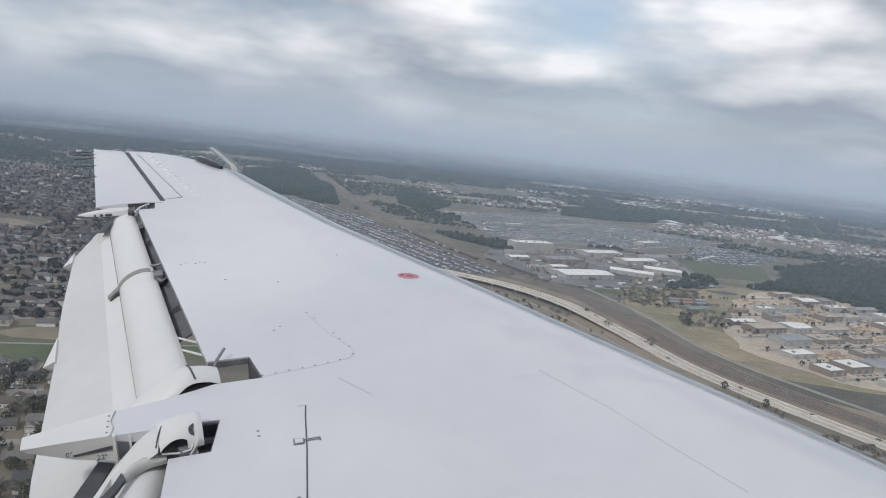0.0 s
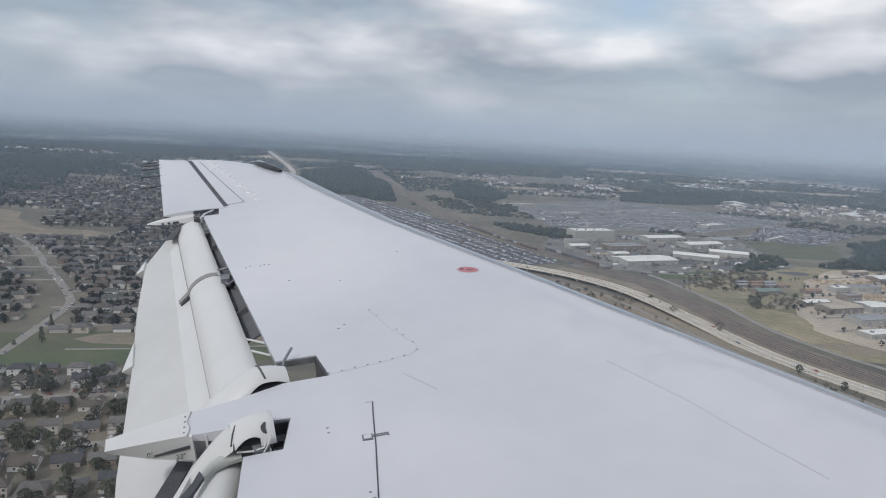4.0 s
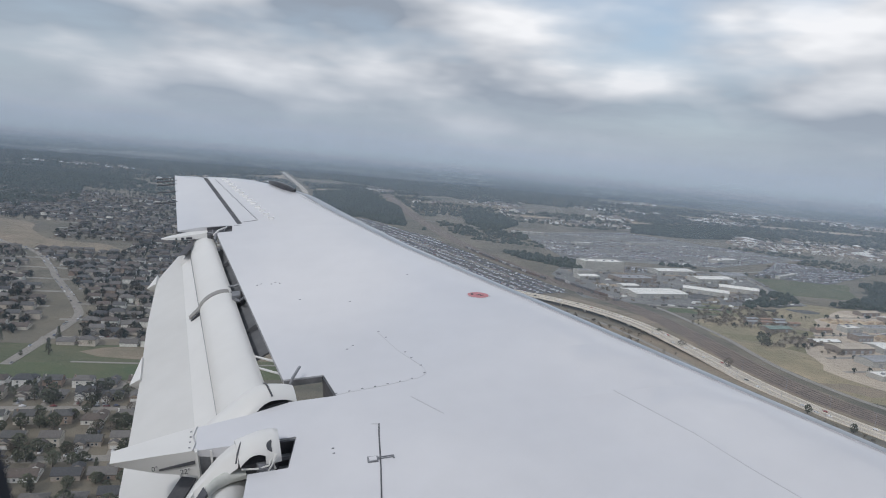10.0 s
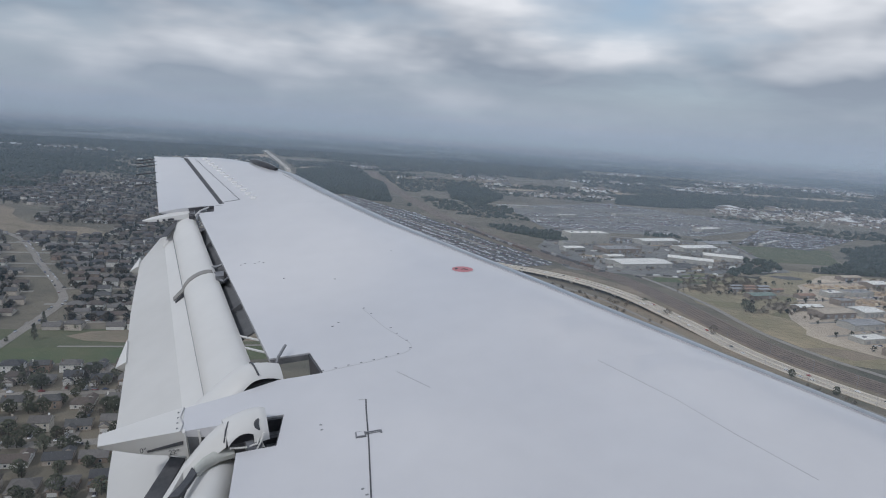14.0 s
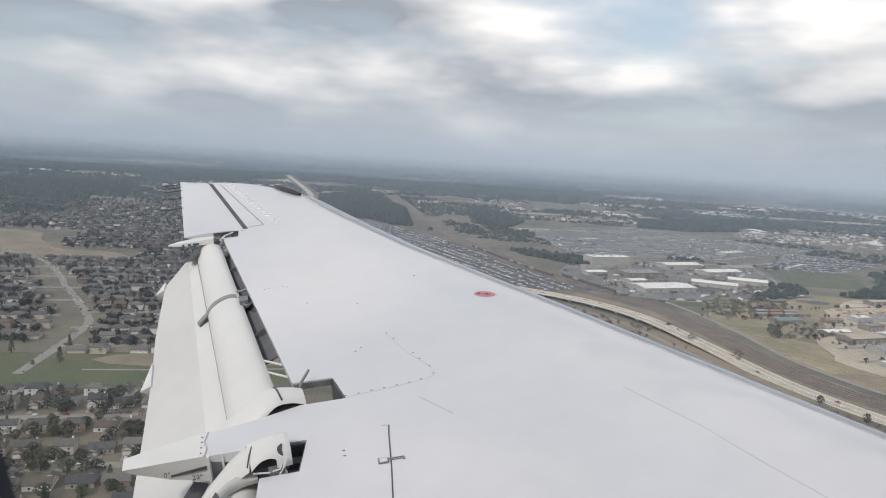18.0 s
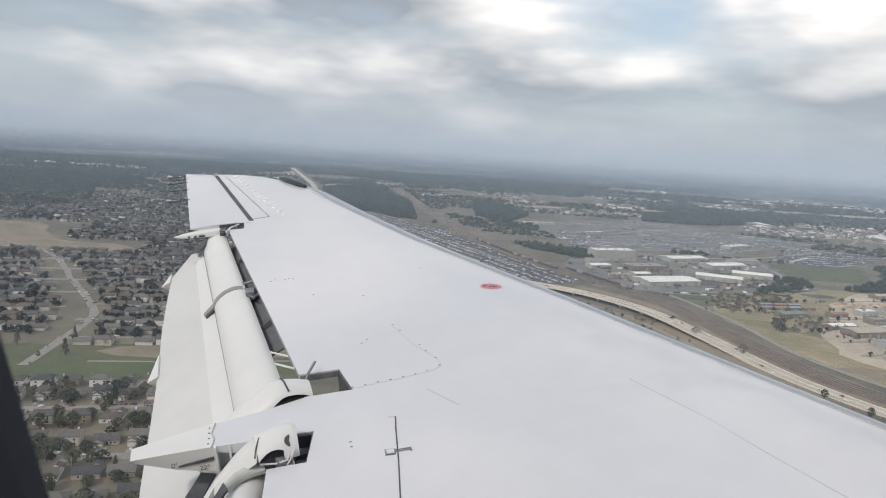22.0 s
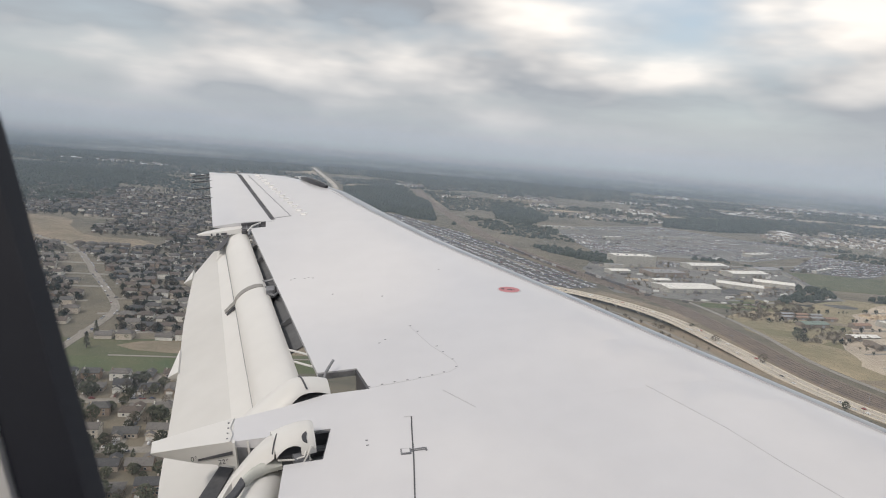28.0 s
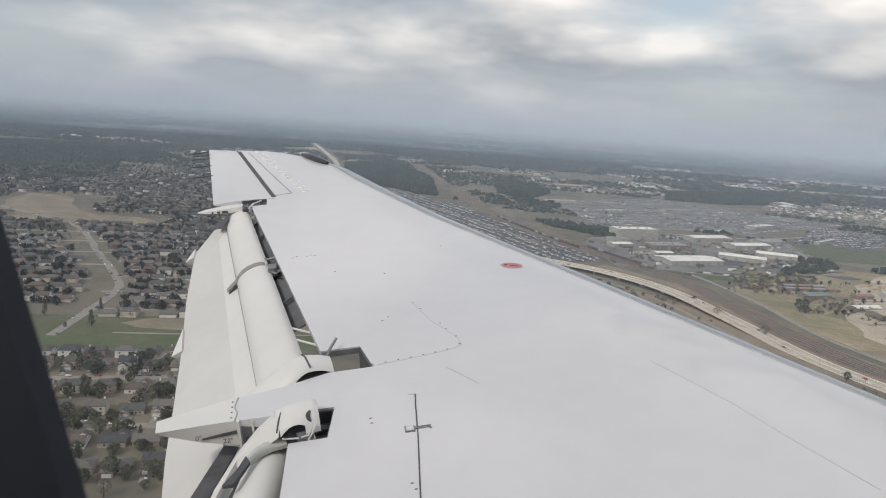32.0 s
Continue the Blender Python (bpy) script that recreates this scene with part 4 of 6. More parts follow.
def smooth_line(points, n=8):
    """Catmull-Rom line through points."""
    pts = [Vector((*p, 0)) if len(p) == 2 else Vector(p) for p in points]
    out = []
    for i in range(len(pts) - 1):
        p0, p1, p2, p3 = pts[max(i - 1, 0)], pts[i], pts[i + 1], pts[min(i + 2, len(pts) - 1)]
        for k in range(n):
            t = k / n
            out.append(0.5 * ((2 * p1) + (p2 - p0) * t + (2 * p0 - 5 * p1 + 4 * p2 - p3) * t * t + (3 * p1 - p0 - 3 * p2 + p3) * t ** 3))
    out.append(pts[-1])
    return out


def strip(line, offset, width, z0, z1):
    """A ribbon with depth beside a line."""
    rings = []
    for i, p in enumerate(line):
        d = line[min(i + 1, len(line) - 1)] - line[max(i - 1, 0)]
        s = Vector((d.y, -d.x, 0)).normalized()
        a, b = p + s * (offset - width / 2), p + s * (offset + width / 2)
        rings.append([(a.x, a.y, p.z + z0), (b.x, b.y, p.z + z0), (b.x, b.y, p.z + z1), (a.x, a.y, p.z + z1)])
    return loft(rings)


# ---- fields and open ground ----
patch("field", [g(-330, 606), g(40, 606), g(40, 650), g(-330, 650)], M_GREEN, 0.03, "strip of green grass along a drainage ditch", 3)
patch("field", [g(-20 + 118 * math.cos(k * 0.524), 683 + 27 * math.sin(k * 0.524)) for k in range(12)], M_BROWN, 0.05, "brown dry field beside the houses")
patch("field", [g(-330, 648), g(120, 648), g(120, 712), g(-330, 700)], M_GRASS, 0.04, "mown grass beside the street")
patch("field", [g(-470, 1260), g(-330, 1235), g(-190, 1230), g(-215, 1300), g(-330, 1340), g(-420, 1560), g(-500, 1580)], M_BROWN, 0.05, "brown clearing among the houses", 14)
patch("field", [(310, 1060), (400, 1075), (520, 1235), (500, 1260), (430, 1215), (330, 1100)], M_GREEN, 0.05, "bright green lawn by the warehouses")
patch("field", [(395, 690), (620, 640), (900, 900), (760, 1240), (600, 1260), (500, 1180), (340, 1010), (355, 860)], M_TAN, 0.03, "tan winter field", 16)
patch("field", [(250, 700), (330, 640), (420, 500), (560, 380), (700, 420), (520, 560), (400, 650), (330, 800), (285, 1000), (180, 1120), (150, 1080), (240, 960)], M_BROWN, 0.02, "brown scrub along the railway", 8)
patch("field", [(180, 850), (270, 780), (240, 905), (150, 985), (90, 1040), (40, 1060)], M_BROWN, 0.04, "scrubby brown verge below the highway", 10)
patch("field", [(560, 1330), (760, 1360), (830, 1560), (620, 1540)], M_GRASS, 0.04, "brown cleared ground", 12)
SANDS = ((1420, 3385, 170, 45), (1750, 3400, 190, 60), (2150, 3880, 150, 50), (680, 2870, 70, 40), (-1500, 4480, 160, 60), (1180, 3600, 110, 40), (260, 2700, 90, 40), (-560, 3150, 60, 80))
for x, y, a, b in SANDS:
    patch("field", [(x + a * math.cos(k * 0.628), y + b * math.sin(k * 0.628) + 0.25 * a * math.cos(k * 0.628)) for k in range(10)], M_SAND, 0.06, "bare sandy building ground", 20)

patch("field", [(-1388, 3324), (-1213, 3517), (-1066, 2994), (-1161, 2781)], M_BROWN, 0.06, "brown cleared field before the woods", 14)
patch("field", [(-335, 2771), (-204, 2760), (0, 2640), (-20, 2441), (-183, 2475)], M_BROWN, 0.06, "brown bare ground beyond the woods", 14)
patch("field", [(-790, 3400), (-1130, 4495), (-1210, 4495), (-880, 3500)], M_SAND, 0.06, "pale sandy cutting beside the highway", 14)
patch("field", [(-385, 2002), (-304, 2083), (-207, 1814), (-264, 1694)], M_LOT, 0.06, "grey cleared lot by the woods", 6)

# ---- roads ----
HWY = smooth_line([(640, 250), (520, 375), (430, 500), (366, 605), (336, 660), (308, 728), (279, 823), (239, 935), (177, 1023), (84, 1100), (-42, 1195), (-160, 1370), (-258, 1655), (-400, 2000), (-518, 2390), (-614, 2880), (-778, 3447), (-1104, 4495)])
for p in HWY:
    d = math.hypot(p.x - 200, p.y - 985)
    p.z = 0.25 + 6.0 * max(0.0, 1 - (d / 330) ** 2) ** 1.5
highway = tagged(new("highway"), "pale concrete divided highway with an overpass", "highway", kind="structure")
part("carriageway", strip(HWY, -5.4, 9.6, -0.6, 0.0), M_LANE, highway)
part("carriageway", strip(HWY, 5.4, 9.6, -0.6, 0.0), M_LANE, highway)
part("median_barrier", strip(HWY, 0.0, 0.7, -0.6, 0.9), M_CONC, highway)
for o in (-10.5, 10.5):
    part("parapet", strip(HWY, o, 0.5, -1.4, 0.85), M_CONC, highway, "pale concrete parapet")
for o in (-8.4, -5.4, -2.4, 2.4, 5.4, 8.4):
    part("lane_line", strip(HWY, o, 0.25, 0.0, 0.012), M_PAINTED, highway)
for i in range(0, len(HWY), 3):
    if HWY[i].z > 3.5:
        part("pier", boxes(((HWY[i].x - 1.0, HWY[i].y - 7, 0), (HWY[i].x + 1.0, HWY[i].y + 7, HWY[i].z - 0.6))), M_CONC, highway, "concrete bridge pier")
FRONT = smooth_line([(590, 260), (470, 390), (385, 510), (330, 610), (300, 670), (270, 745), (243, 830), (205, 930), (150, 1000), (60, 1070), (-60, 1160)])
for p in FRONT:
    p.z = 0.12
tagged(part("road", strip(FRONT, 0, 6, -0.2, 0), M_DRIVE), "pale frontage road beside the highway", "road", kind="structure")

RAILWAY = smooth_line([(640, 330), (520, 450), (440, 560), (384, 650), (355, 703), (330, 787), (306, 921), (266, 1068), (201, 1190), (120, 1364), (12, 1649), (-90, 2040), (-180, 2433), (-330, 3200)])
for p in RAILWAY:
    p.z = 0.4
railway = tagged(new("railway"), "brown ballast railway corridor with several tracks", "railway", kind="structure")
part("ballast", strip(RAILWAY, 2, 34, -0.5, 0), M_BALLAST, railway)
for o in (-10, -4, 2, 8, 14):
    for s in (-0.75, 0.75):
        part("rail", strip(RAILWAY, o + s, 0.16, 0.0, 0.2), M_RAIL, railway)
SIDE = smooth_line([(700, 330), (560, 470), (470, 590), (420, 670), (392, 720), (365, 800), (350, 930), (322, 1050), (300, 1110)])
for p in SIDE:
    p.z = 0.3
tagged(part("road", strip(SIDE, 0, 8, -0.2, 0), M_DRIVE), "pale road between railway and fields", "road", kind="structure")
for line, w, lab in ((((300, 1110), (420, 1130), (560, 1290), (600, 1500), (560, 1640)), 8, "grey road past the warehouses"), (((210, 1560), (420, 1550), (640, 1620), (1000, 1980), (1200, 2300)), 10, "grey road along the parking lots"), (((-260, 2060), (-120, 2150), (220, 2120), (640, 2450), (1200, 2600)), 9, "grey road before the woods"), (((700, 880), (640, 760), (700, 640), (900, 560)), 7, "pale road by the field"), ((g(-140, 650), g(-20, 646), g(120, 650)), 3.5, "pale dirt track in the grass")):
    ln = smooth_line(line)
    for p in ln:
        p.z = 0.3
    tagged(part("road", strip(ln, 0, w, -0.2, 0), M_DRIVE), lab, "road", kind="structure")
# street grid of the housing estate
STREETS = []
for v in (455, 540):
    STREETS.append(([g(-420, v), g(-150, v), g(60, v + 3)], 9))
for v in (724, 794, 864, 938, 1012, 1086, 1160):
    STREETS.append(([g(-182 if v < 1090 else -300, v), g(-60, v + 4), g(150, v)], 8))
for v in (775, 850, 925, 1000, 1075, 1150):
    STREETS.append(([g(-480, v - 6), g(-330, v), g(-205, v)], 8))
for v in range(1400, 2200, 85):
    STREETS.append(([g(-330 - 0.2 * (v - 1400), v), g(-200, v + 8), g(60, v)], 8))
    STREETS.append(([g(-760, v - 30), g(-600, v - 40), g(-520, v)], 8))
STREETS.append(([g(-186, 640), g(-176, 720), g(-168, 800), g(-178, 850), g(-206, 930), g(-240, 1020), g(-262, 1085), g(-330, 1230), g(-520, 1420)], 9))
STREETS.append(([g(-95, 455), g(-92, 500), g(-96, 540), g(-100, 585)], 9))
STREETS.append(([g(-20, 716), g(-10, 900), g(0, 1086), g(-20, 1400), g(-60, 2100)], 9))
for n_street, (pts, w) in enumerate(STREETS):
    ln = smooth_line(pts, 6)
    for p in ln:
        p.z = 0.1 + 0.006 * n_street
    tagged(part("street", strip(ln, 0, w, -0.2, 0), M_DRIVE), "pale residential street between houses", "street", kind="structure")
for u, v in ((-100, 590), (-42, 500), (-56, 752)):
    bm = bmesh.new()
    bmesh.ops.create_cone(bm, cap_ends=True, segments=24, radius1=13, radius2=13, depth=0.9)
    ob = tagged(part("street_turning", bm, M_DRIVE), "round pale end of a residential street", "street", kind="structure")
    ob.matrix_basis = pose(*g(u, v), 0.0)


# ---- joined repeats ----
def merged(name, verts, faces, places, material, label, category, jitter=0.0, parent=None):
    """Many copies of a small mesh as one; places: rows of x, y, z, turn, sx, sy, sz."""
    v0 = np.asarray(verts, dtype=np.float64)
    P = np.asarray(places, dtype=np.float64)
    n, k = len(P), len(v0)
    V = np.repeat(v0[None], n, 0)
    if jitter:
        V = V + rng.normal(0, jitter, V.shape) * np.abs(v0).max(0)
    V = V * P[:, None, 4:7]
    c, s = np.cos(P[:, 3])[:, None], np.sin(P[:, 3])[:, None]
    X, Y = V[..., 0] * c - V[..., 1] * s, V[..., 0] * s + V[..., 1] * c
    V = np.stack([X + P[:, 0:1], Y + P[:, 1:2], V[..., 2] + P[:, 2:3]], -1).reshape(-1, 3)
    tri = []
    for f in faces:
        tri += [(f[0], f[i], f[i + 1]) for i in range(1, len(f) - 1)]
    T = np.asarray(tri, dtype=np.int64)
    F = (T[None] + (np.arange(n) * k)[:, None, None]).reshape(-1)
    me = bpy.data.meshes.new(name)
    me.vertices.add(len(V))
    me.vertices.foreach_set("co", V.reshape(-1))
    me.loops.add(len(F))
    me.loops.foreach_set("vertex_index", F)
    me.polygons.add(len(F) // 3)
    me.polygons.foreach_set("loop_start", np.arange(0, len(F), 3))
    me.update(calc_edges=True)
    ob = part(name, me, material, parent)
    return tagged(ob, label, category, kind="stuff")


def house_shell(w, d, h, rise, hip, wing_w=0.0, wing_d=0.0):
    """Walls and roof (as verts and faces) of a house; a garage wing may stand out in front."""
    wv, wf, rv, rf = [], [], [], []

    def block(x0, x1, y0, y1, hh, rr, along_x, hp):
        b = len(wv)
        wv.extend([(x, y, z) for z in (-0.3, hh) for x, y in ((x0, y0), (x1, y0), (x1, y1), (x0, y1))])
        wf.extend([tuple(b + i for i in f) for f in ((0, 1, 5, 4), (1, 2, 6, 5), (2, 3, 7, 6), (3, 0, 4, 7))])
        o = 0.5
        x0, x1, y0, y1 = x0 - o, x1 + o, y0 - o, y1 + o
        xm, ym = (x0 + x1) / 2, (y0 + y1) / 2
        b = len(rv)
        if along_x:
            i = hp * (y1 - y0) / 2
            ridge = [(x0 + i, ym, hh + rr), (x1 - i, ym, hh + rr)]
        else:
            i = hp * (x1 - x0) / 2
            ridge = [(xm, y0 + i, hh + rr), (xm, y1 - i, hh + rr)]
        rv.extend([(x0, y0, hh), (x1, y0, hh), (x1, y1, hh), (x0, y1, hh), *ridge, (x0, y0, hh - 0.25), (x1, y0, hh - 0.25), (x1, y1, hh - 0.25), (x0, y1, hh - 0.25)])
        slopes, ends = (((0, 1, 5, 4), (2, 3, 4, 5)), ((1, 2, 5), (3, 0, 4))) if along_x else (((1, 2, 5, 4), (3, 0, 4, 5)), ((0, 1, 4), (2, 3, 5)))
        fs = slopes
        if hp > 0:
            fs = slopes + ends
        else:
            for f in ends:
                w0 = len(wv)
                wv.extend([(0.985 * (rv[b + i][0] - xm) + xm, 0.985 * (rv[b + i][1] - ym) + ym, rv[b + i][2] - 0.05) for i in f])
                wf.append((w0, w0 + 1, w0 + 2))
        rf.extend([tuple(b + i for i in f) for f in fs + ((6, 7, 1, 0), (7, 8, 2, 1), (8, 9, 3, 2), (9, 6, 0, 3), (9, 8, 7, 6))])

    block(-w / 2, w / 2, -d / 2, d / 2, h, rise, True, hip)
    if wing_w:
        block(-w / 2, -w / 2 + wing_w, -d / 2 - wing_d, -d / 2 + 1.0, h * (0.62 if h > 4 else 1.0), rise * 0.72, False, 0.0)
    return wv, wf, rv, rf


KINDS = [(14, 11, 6.0, 2.5, 0.7, 6.5, 4), (14, 12, 3.3, 2.6, 0.8, 6.5, 5), (13, 10, 6.1, 2.6, 0.0, 6.0, 4), (15, 11, 3.4, 2.6, 0.0, 6.5, 4), (12, 11, 6.0, 2.7, 0.0, 6.0, 3), (15, 12, 6.0, 2.8, 0.8, 7.0, 4)]
SHELLS = [house_shell(*k) for k in KINDS]


def detailed_house(i):
    """A house with walls, roof, garage door, front door, windows, chimney."""
    w, d, h, rise, hip, gw, gd = KINDS[i]
    wv, wf, rv, rf = SHELLS[i]
    e = new("house")
    part("outer_wall", mesh_of("house_walls", wv, wf), M_WALL, e)
    part("roof", mesh_of("roof", rv, rf), M_ROOF, e)
    y = -d / 2 - gd
    part("garage_door", boxes(((-w / 2 + 0.8, y - 0.06, 0), (-w / 2 + gw - 0.8, y + 0.05, 2.3))), M_TRIMW, e, "pale garage door")
    x = -w / 2 + gw + 1.4
    part("front_door", boxes(((x - 0.5, -d / 2 - 0.06, 0), (x + 0.5, -d / 2 + 0.05, 2.1))), M_GLASS, e)
    spots = [(x + 2.2, -d / 2, 0.9), (x + 4.6, -d / 2, 0.9)] + ([(-w / 2 + 2, -d / 2, 3.5), (x + 2.2, -d / 2, 3.5), (x + 4.6, -d / 2, 3.5)] if h > 4 else [])
    spots += [(-w / 4, d / 2, 0.9), (w / 4, d / 2, 0.9)] + ([(-w / 4, d / 2, 3.5), (w / 4, d / 2, 3.5)] if h > 4 else [])
    for wx, wy, z in spots:
        if wx > w / 2 - 0.8:
            continue
        win = part("window", boxes(((wx - 0.75, wy - 0.08, z - 0.1), (wx + 0.75, wy + 0.08, z + 1.4))), M_TRIMW, e)
        part("window_pane", boxes(((wx - 0.62, wy - 0.1, z), (wx + 0.62, wy + 0.1, z + 1.3))), M_GLASS, win)
    if i % 2 == 0:
        part("chimney", boxes(((w / 2 - 2.2, 0.8, h * 0.8), (w / 2 - 1.3, 1.9, h + rise + 0.7))), M_WALL, e)
    return e


def plain_house(i):
    wv, wf, rv, rf = SHELLS[i]
    e = new("house")
    part("outer_wall", mesh_of("house_walls", wv, wf), M_WALL, e)
    part("roof", mesh_of("roof", rv, rf), M_ROOF, e)
    return e


HOUSE_LABELS = ["two-storey suburban house with grey hipped shingle roof", "low single-storey house with hipped brown roof", "two-storey gabled house with pale walls", "long single-storey gabled house with grey roof", "compact two-storey house with dark roof", "large two-storey house with hipped shingle roof"]
TURN = math.atan2(UY, UX)
drives, far_rows = [], [[] for _ in KINDS]
rich = [tagged(detailed_house(i), HOUSE_LABELS[i], "house", "suburban houses") for i in range(len(KINDS))]
plain = [tagged(plain_house(i), HOUSE_LABELS[i], "house", "suburban houses") for i in range(len(KINDS))]
fresh = {id(o) for o in rich + plain}
count = {"rich": 0, "plain": 0}
TREES = []


def keep_clear(u, v, extra=0.0):
    """True where no house stands: ditch, fields and the winding street."""
    if 596 < v < 648 or (u > -165 and 640 < v < 700):
        return True
    wind = table(v, [(600, -186), (720, -176), (800, -168), (850, -178), (930, -206), (1020, -240), (1085, -262), (1230, -330), (1420, -520)])
    if 600 < v < 1420 and abs(u - wind) < 15 + extra:
        return True
    if 1225 < v < 1345 and -430 < u < -190:
        return True
    if 1300 < v < 1580 and -510 < u < -330:
        return True
    return False


def set_house(u, v, turned, level):
    i = int(rng.integers(len(KINDS)))
    x, y = g(u + rng.uniform(-0.8, 0.8), v + rng.uniform(-1.2, 1.2))
    a = TURN + (math.pi if turned else 0) + rng.normal(0, 0.03)
    m = Matrix.LocRotScale((x, y, 0.02), Euler((0, 0, a)), None)
    if level == 2:
        far_rows[i].append((x, y, 0.0, a, 1, 1, 1))
        return
    pool, key = (rich, "rich") if level == 0 else (plain, "plain")
    if id(pool[i]) in fresh:
        fresh.discard(id(pool[i]))
        pool[i].matrix_basis = m
    else:
        copy_thing(pool[i], m)
    count[key] += 1
    w, d, h, rise, hip, gw, gd = KINDS[i]
    q = m @ Vector((-w / 2 + gw / 2, -d / 2 - gd - 4.5, 0.05))
    drives.append((q.x, q.y, 0.06, a, 1, 1, 1))


# rows of houses: (v, faces the street beyond, level, u from, u to, spacing)
rows = []
for st in (455, 540):
    rows += [(st - 24, True, 0, -215, 20, 19.5), (st + 24, False, 0, -230, 20, 19.5)]
rows += [(400, False, 0, -200, 0, 19.5), (590, True, 0, -235, 0, 19.5)]
for st in (724, 794, 864, 938, 1012, 1086):
    lo = table(st, [(600, -165), (800, -148), (930, -188), (1086, -245)])
    rows += [(st - 20, True, 1, lo, 10, 16.5), (st + 20, False, 1, lo, 10, 16.5)]
for st in (775, 850, 925, 1000, 1075):
    lo = table(st, [(600, -190), (800, -195), (930, -232), (1086, -290)])
    rows += [(st - 20, True, 1, lo - 100, lo, 17), (st + 20, False, 1, lo - 100, lo, 17)]
for v, turned, level, u0, u1, step in rows:
    u = u0
    while u < u1:
        if not keep_clear(u, v, 6) and rng.random() > 0.04:
            set_house(u, v, turned, level)
        for _ in range(2 if level == 0 else 3):
            TREES.append((u + rng.uniform(-9, 9), v + (14 if turned else -14) * (-1 if turned else -1) * (-1 if not turned else 1) + rng.uniform(-7, 7), level))
        u += step * rng.uniform(0.95, 1.08)
v = 1120.0
while v < 2250:
    for k in (-20, 20):
        u = -0.31 * v - 130
        while u < 60:
            if not keep_clear(u, v + k) and noise.noise(Vector((u * 0.008, v * 0.008, 3.1))) < 0.30 and rng.random() > 0.16:
                set_house(u, v + k, k < 0, 2)
            u += 17.5 * rng.uniform(0.95, 1.1)
    v += 85 if v > 1200 else 74
for i, pl in enumerate(far_rows):
    if pl:
        wv, wf, rv, rf = SHELLS[i]
        merged("far_house_walls", wv, wf, pl, M_WALLS, "pale walls of many distant suburban houses", "houses")
        merged("far_house_roofs", rv, rf, pl, M_ROOFS, "grey and brown roofs of distant suburban houses", "houses")
BOX_V = [(x, y, z) for z in (0, 1) for x, y in ((-0.5, -0.5), (0.5, -0.5), (0.5, 0.5), (-0.5, 0.5))]
BOX_F = [(0, 1, 5, 4), (1, 2, 6, 5), (2, 3, 7, 6), (3, 0, 4, 7), (4, 5, 6, 7)]
merged("driveways", [(x * 5.2, y * 9, z * 0.08) for x, y, z in BOX_V], BOX_F, drives, M_DRIVE, "pale concrete driveways before the garages", "driveways")


# ---- trees ----
def crown_cloud(n, r, h0, h1, leaf, cone=0.0, seed=1):
    """A crown of many small leaf clumps with an uneven outline."""
    rr = np.random.default_rng(seed)
    bm = bmesh.new()
    for _ in range(n):
        t = rr.random()
        z = lerp(h0, h1, t)
        prof = math.sin(math.pi * (0.12 + 0.83 * t)) if not cone else (1 - t) ** 0.8 + 0.08
        a, q = rr.random() * 2 * math.pi, math.sqrt(rr.uniform(0.15, 1))
        ctr = Vector((r * prof * q * math.cos(a), r * prof * q * math.sin(a), z))
        s = leaf * rr.uniform(0.6, 1.4)
        vs = [bm.verts.new(ctr + Vector(rr.normal(0, 1, 3)).normalized() * s * (0.75 if i else 1)) for i in range(5)]
        for f in ((0, 1, 2), (0, 2, 3), (0, 3, 4), (1, 4, 2), (2, 4, 3), (0, 4, 1)):
            bm.faces.new([vs[i] for i in f])
    me = bpy.data.meshes.new("crown")
    bm.to_mesh(me)
    bm.free()
    return me


def trunk_mesh(h, r, limbs=4, seed=1):
    rr = random.Random(seed)
    bm = bmesh.new()
    rings = [[(r * k * math.cos(a), r * k * math.sin(a), z) for a in [2 * math.pi * j / 6 for j in range(6)]] for z, k in ((-0.2, 1.25), (h * 0.4, 0.9), (h, 0.35))]
    vs = [[bm.verts.new(p) for p in q] for q in rings]
    for a, b in zip(vs, vs[1:]):
        for i in range(6):
            bm.faces.new((a[i], a[(i + 1) % 6], b[(i + 1) % 6], b[i]))
    for k in range(limbs):
        a = rr.random() * 6.28
        z = h * rr.uniform(0.45, 0.85)
        e = Vector((math.cos(a) * h * 0.32, math.sin(a) * h * 0.32, z + h * 0.25))
        p = Vector((0, 0, z))
        q = [bm.verts.new(p + Vector((math.cos(t), math.sin(t), 0)) * r * 0.4) for t in (0, 2.1, 4.2)]
        w = bm.verts.new(e)
        for i in range(3):
            bm.faces.new((q[i], q[(i + 1) % 3], w))
    me = bpy.data.meshes.new("trunk")
    bm.to_mesh(me)
    bm.free()
    return me


PROTOS = []
for i, (cm, n, r, h0, h1, leaf, cone, lab) in enumerate(((M_OAK, 240, 4.3, 2.0, 8.3, 0.72, 0, "dark evergreen oak with a rounded crown"), (M_TWIG, 170, 3.7, 2.2, 8.0, 0.52, 0, "bare brown winter garden tree"), (M_OAK, 210, 3.0, 2.0, 13.0, 0.68, 1, "tall dark green pine tree"), (M_OAK, 180, 3.3, 1.0, 5.8, 0.65, 0, "low bushy green tree"))):
    e = tagged(new("tree"), lab, "tree", "garden trees")
    part("trunk", trunk_mesh(h1 * 0.8, 0.28, 4, i), M_BARK, e)
    part("crown", crown_cloud(n, r, h0, h1, leaf, cone, i + 3), cm, e)
    PROTOS.append(e)
used = set()
near = [t for t in TREES if t[2] == 0 and not (600 < t[1] < 640)]
extra = [(rng.uniform(-160, -60), rng.uniform(360, 590), 0) for _ in range(60)] + [(rng.uniform(-220, -40), rng.uniform(655, 716), 0) for _ in range(6)]
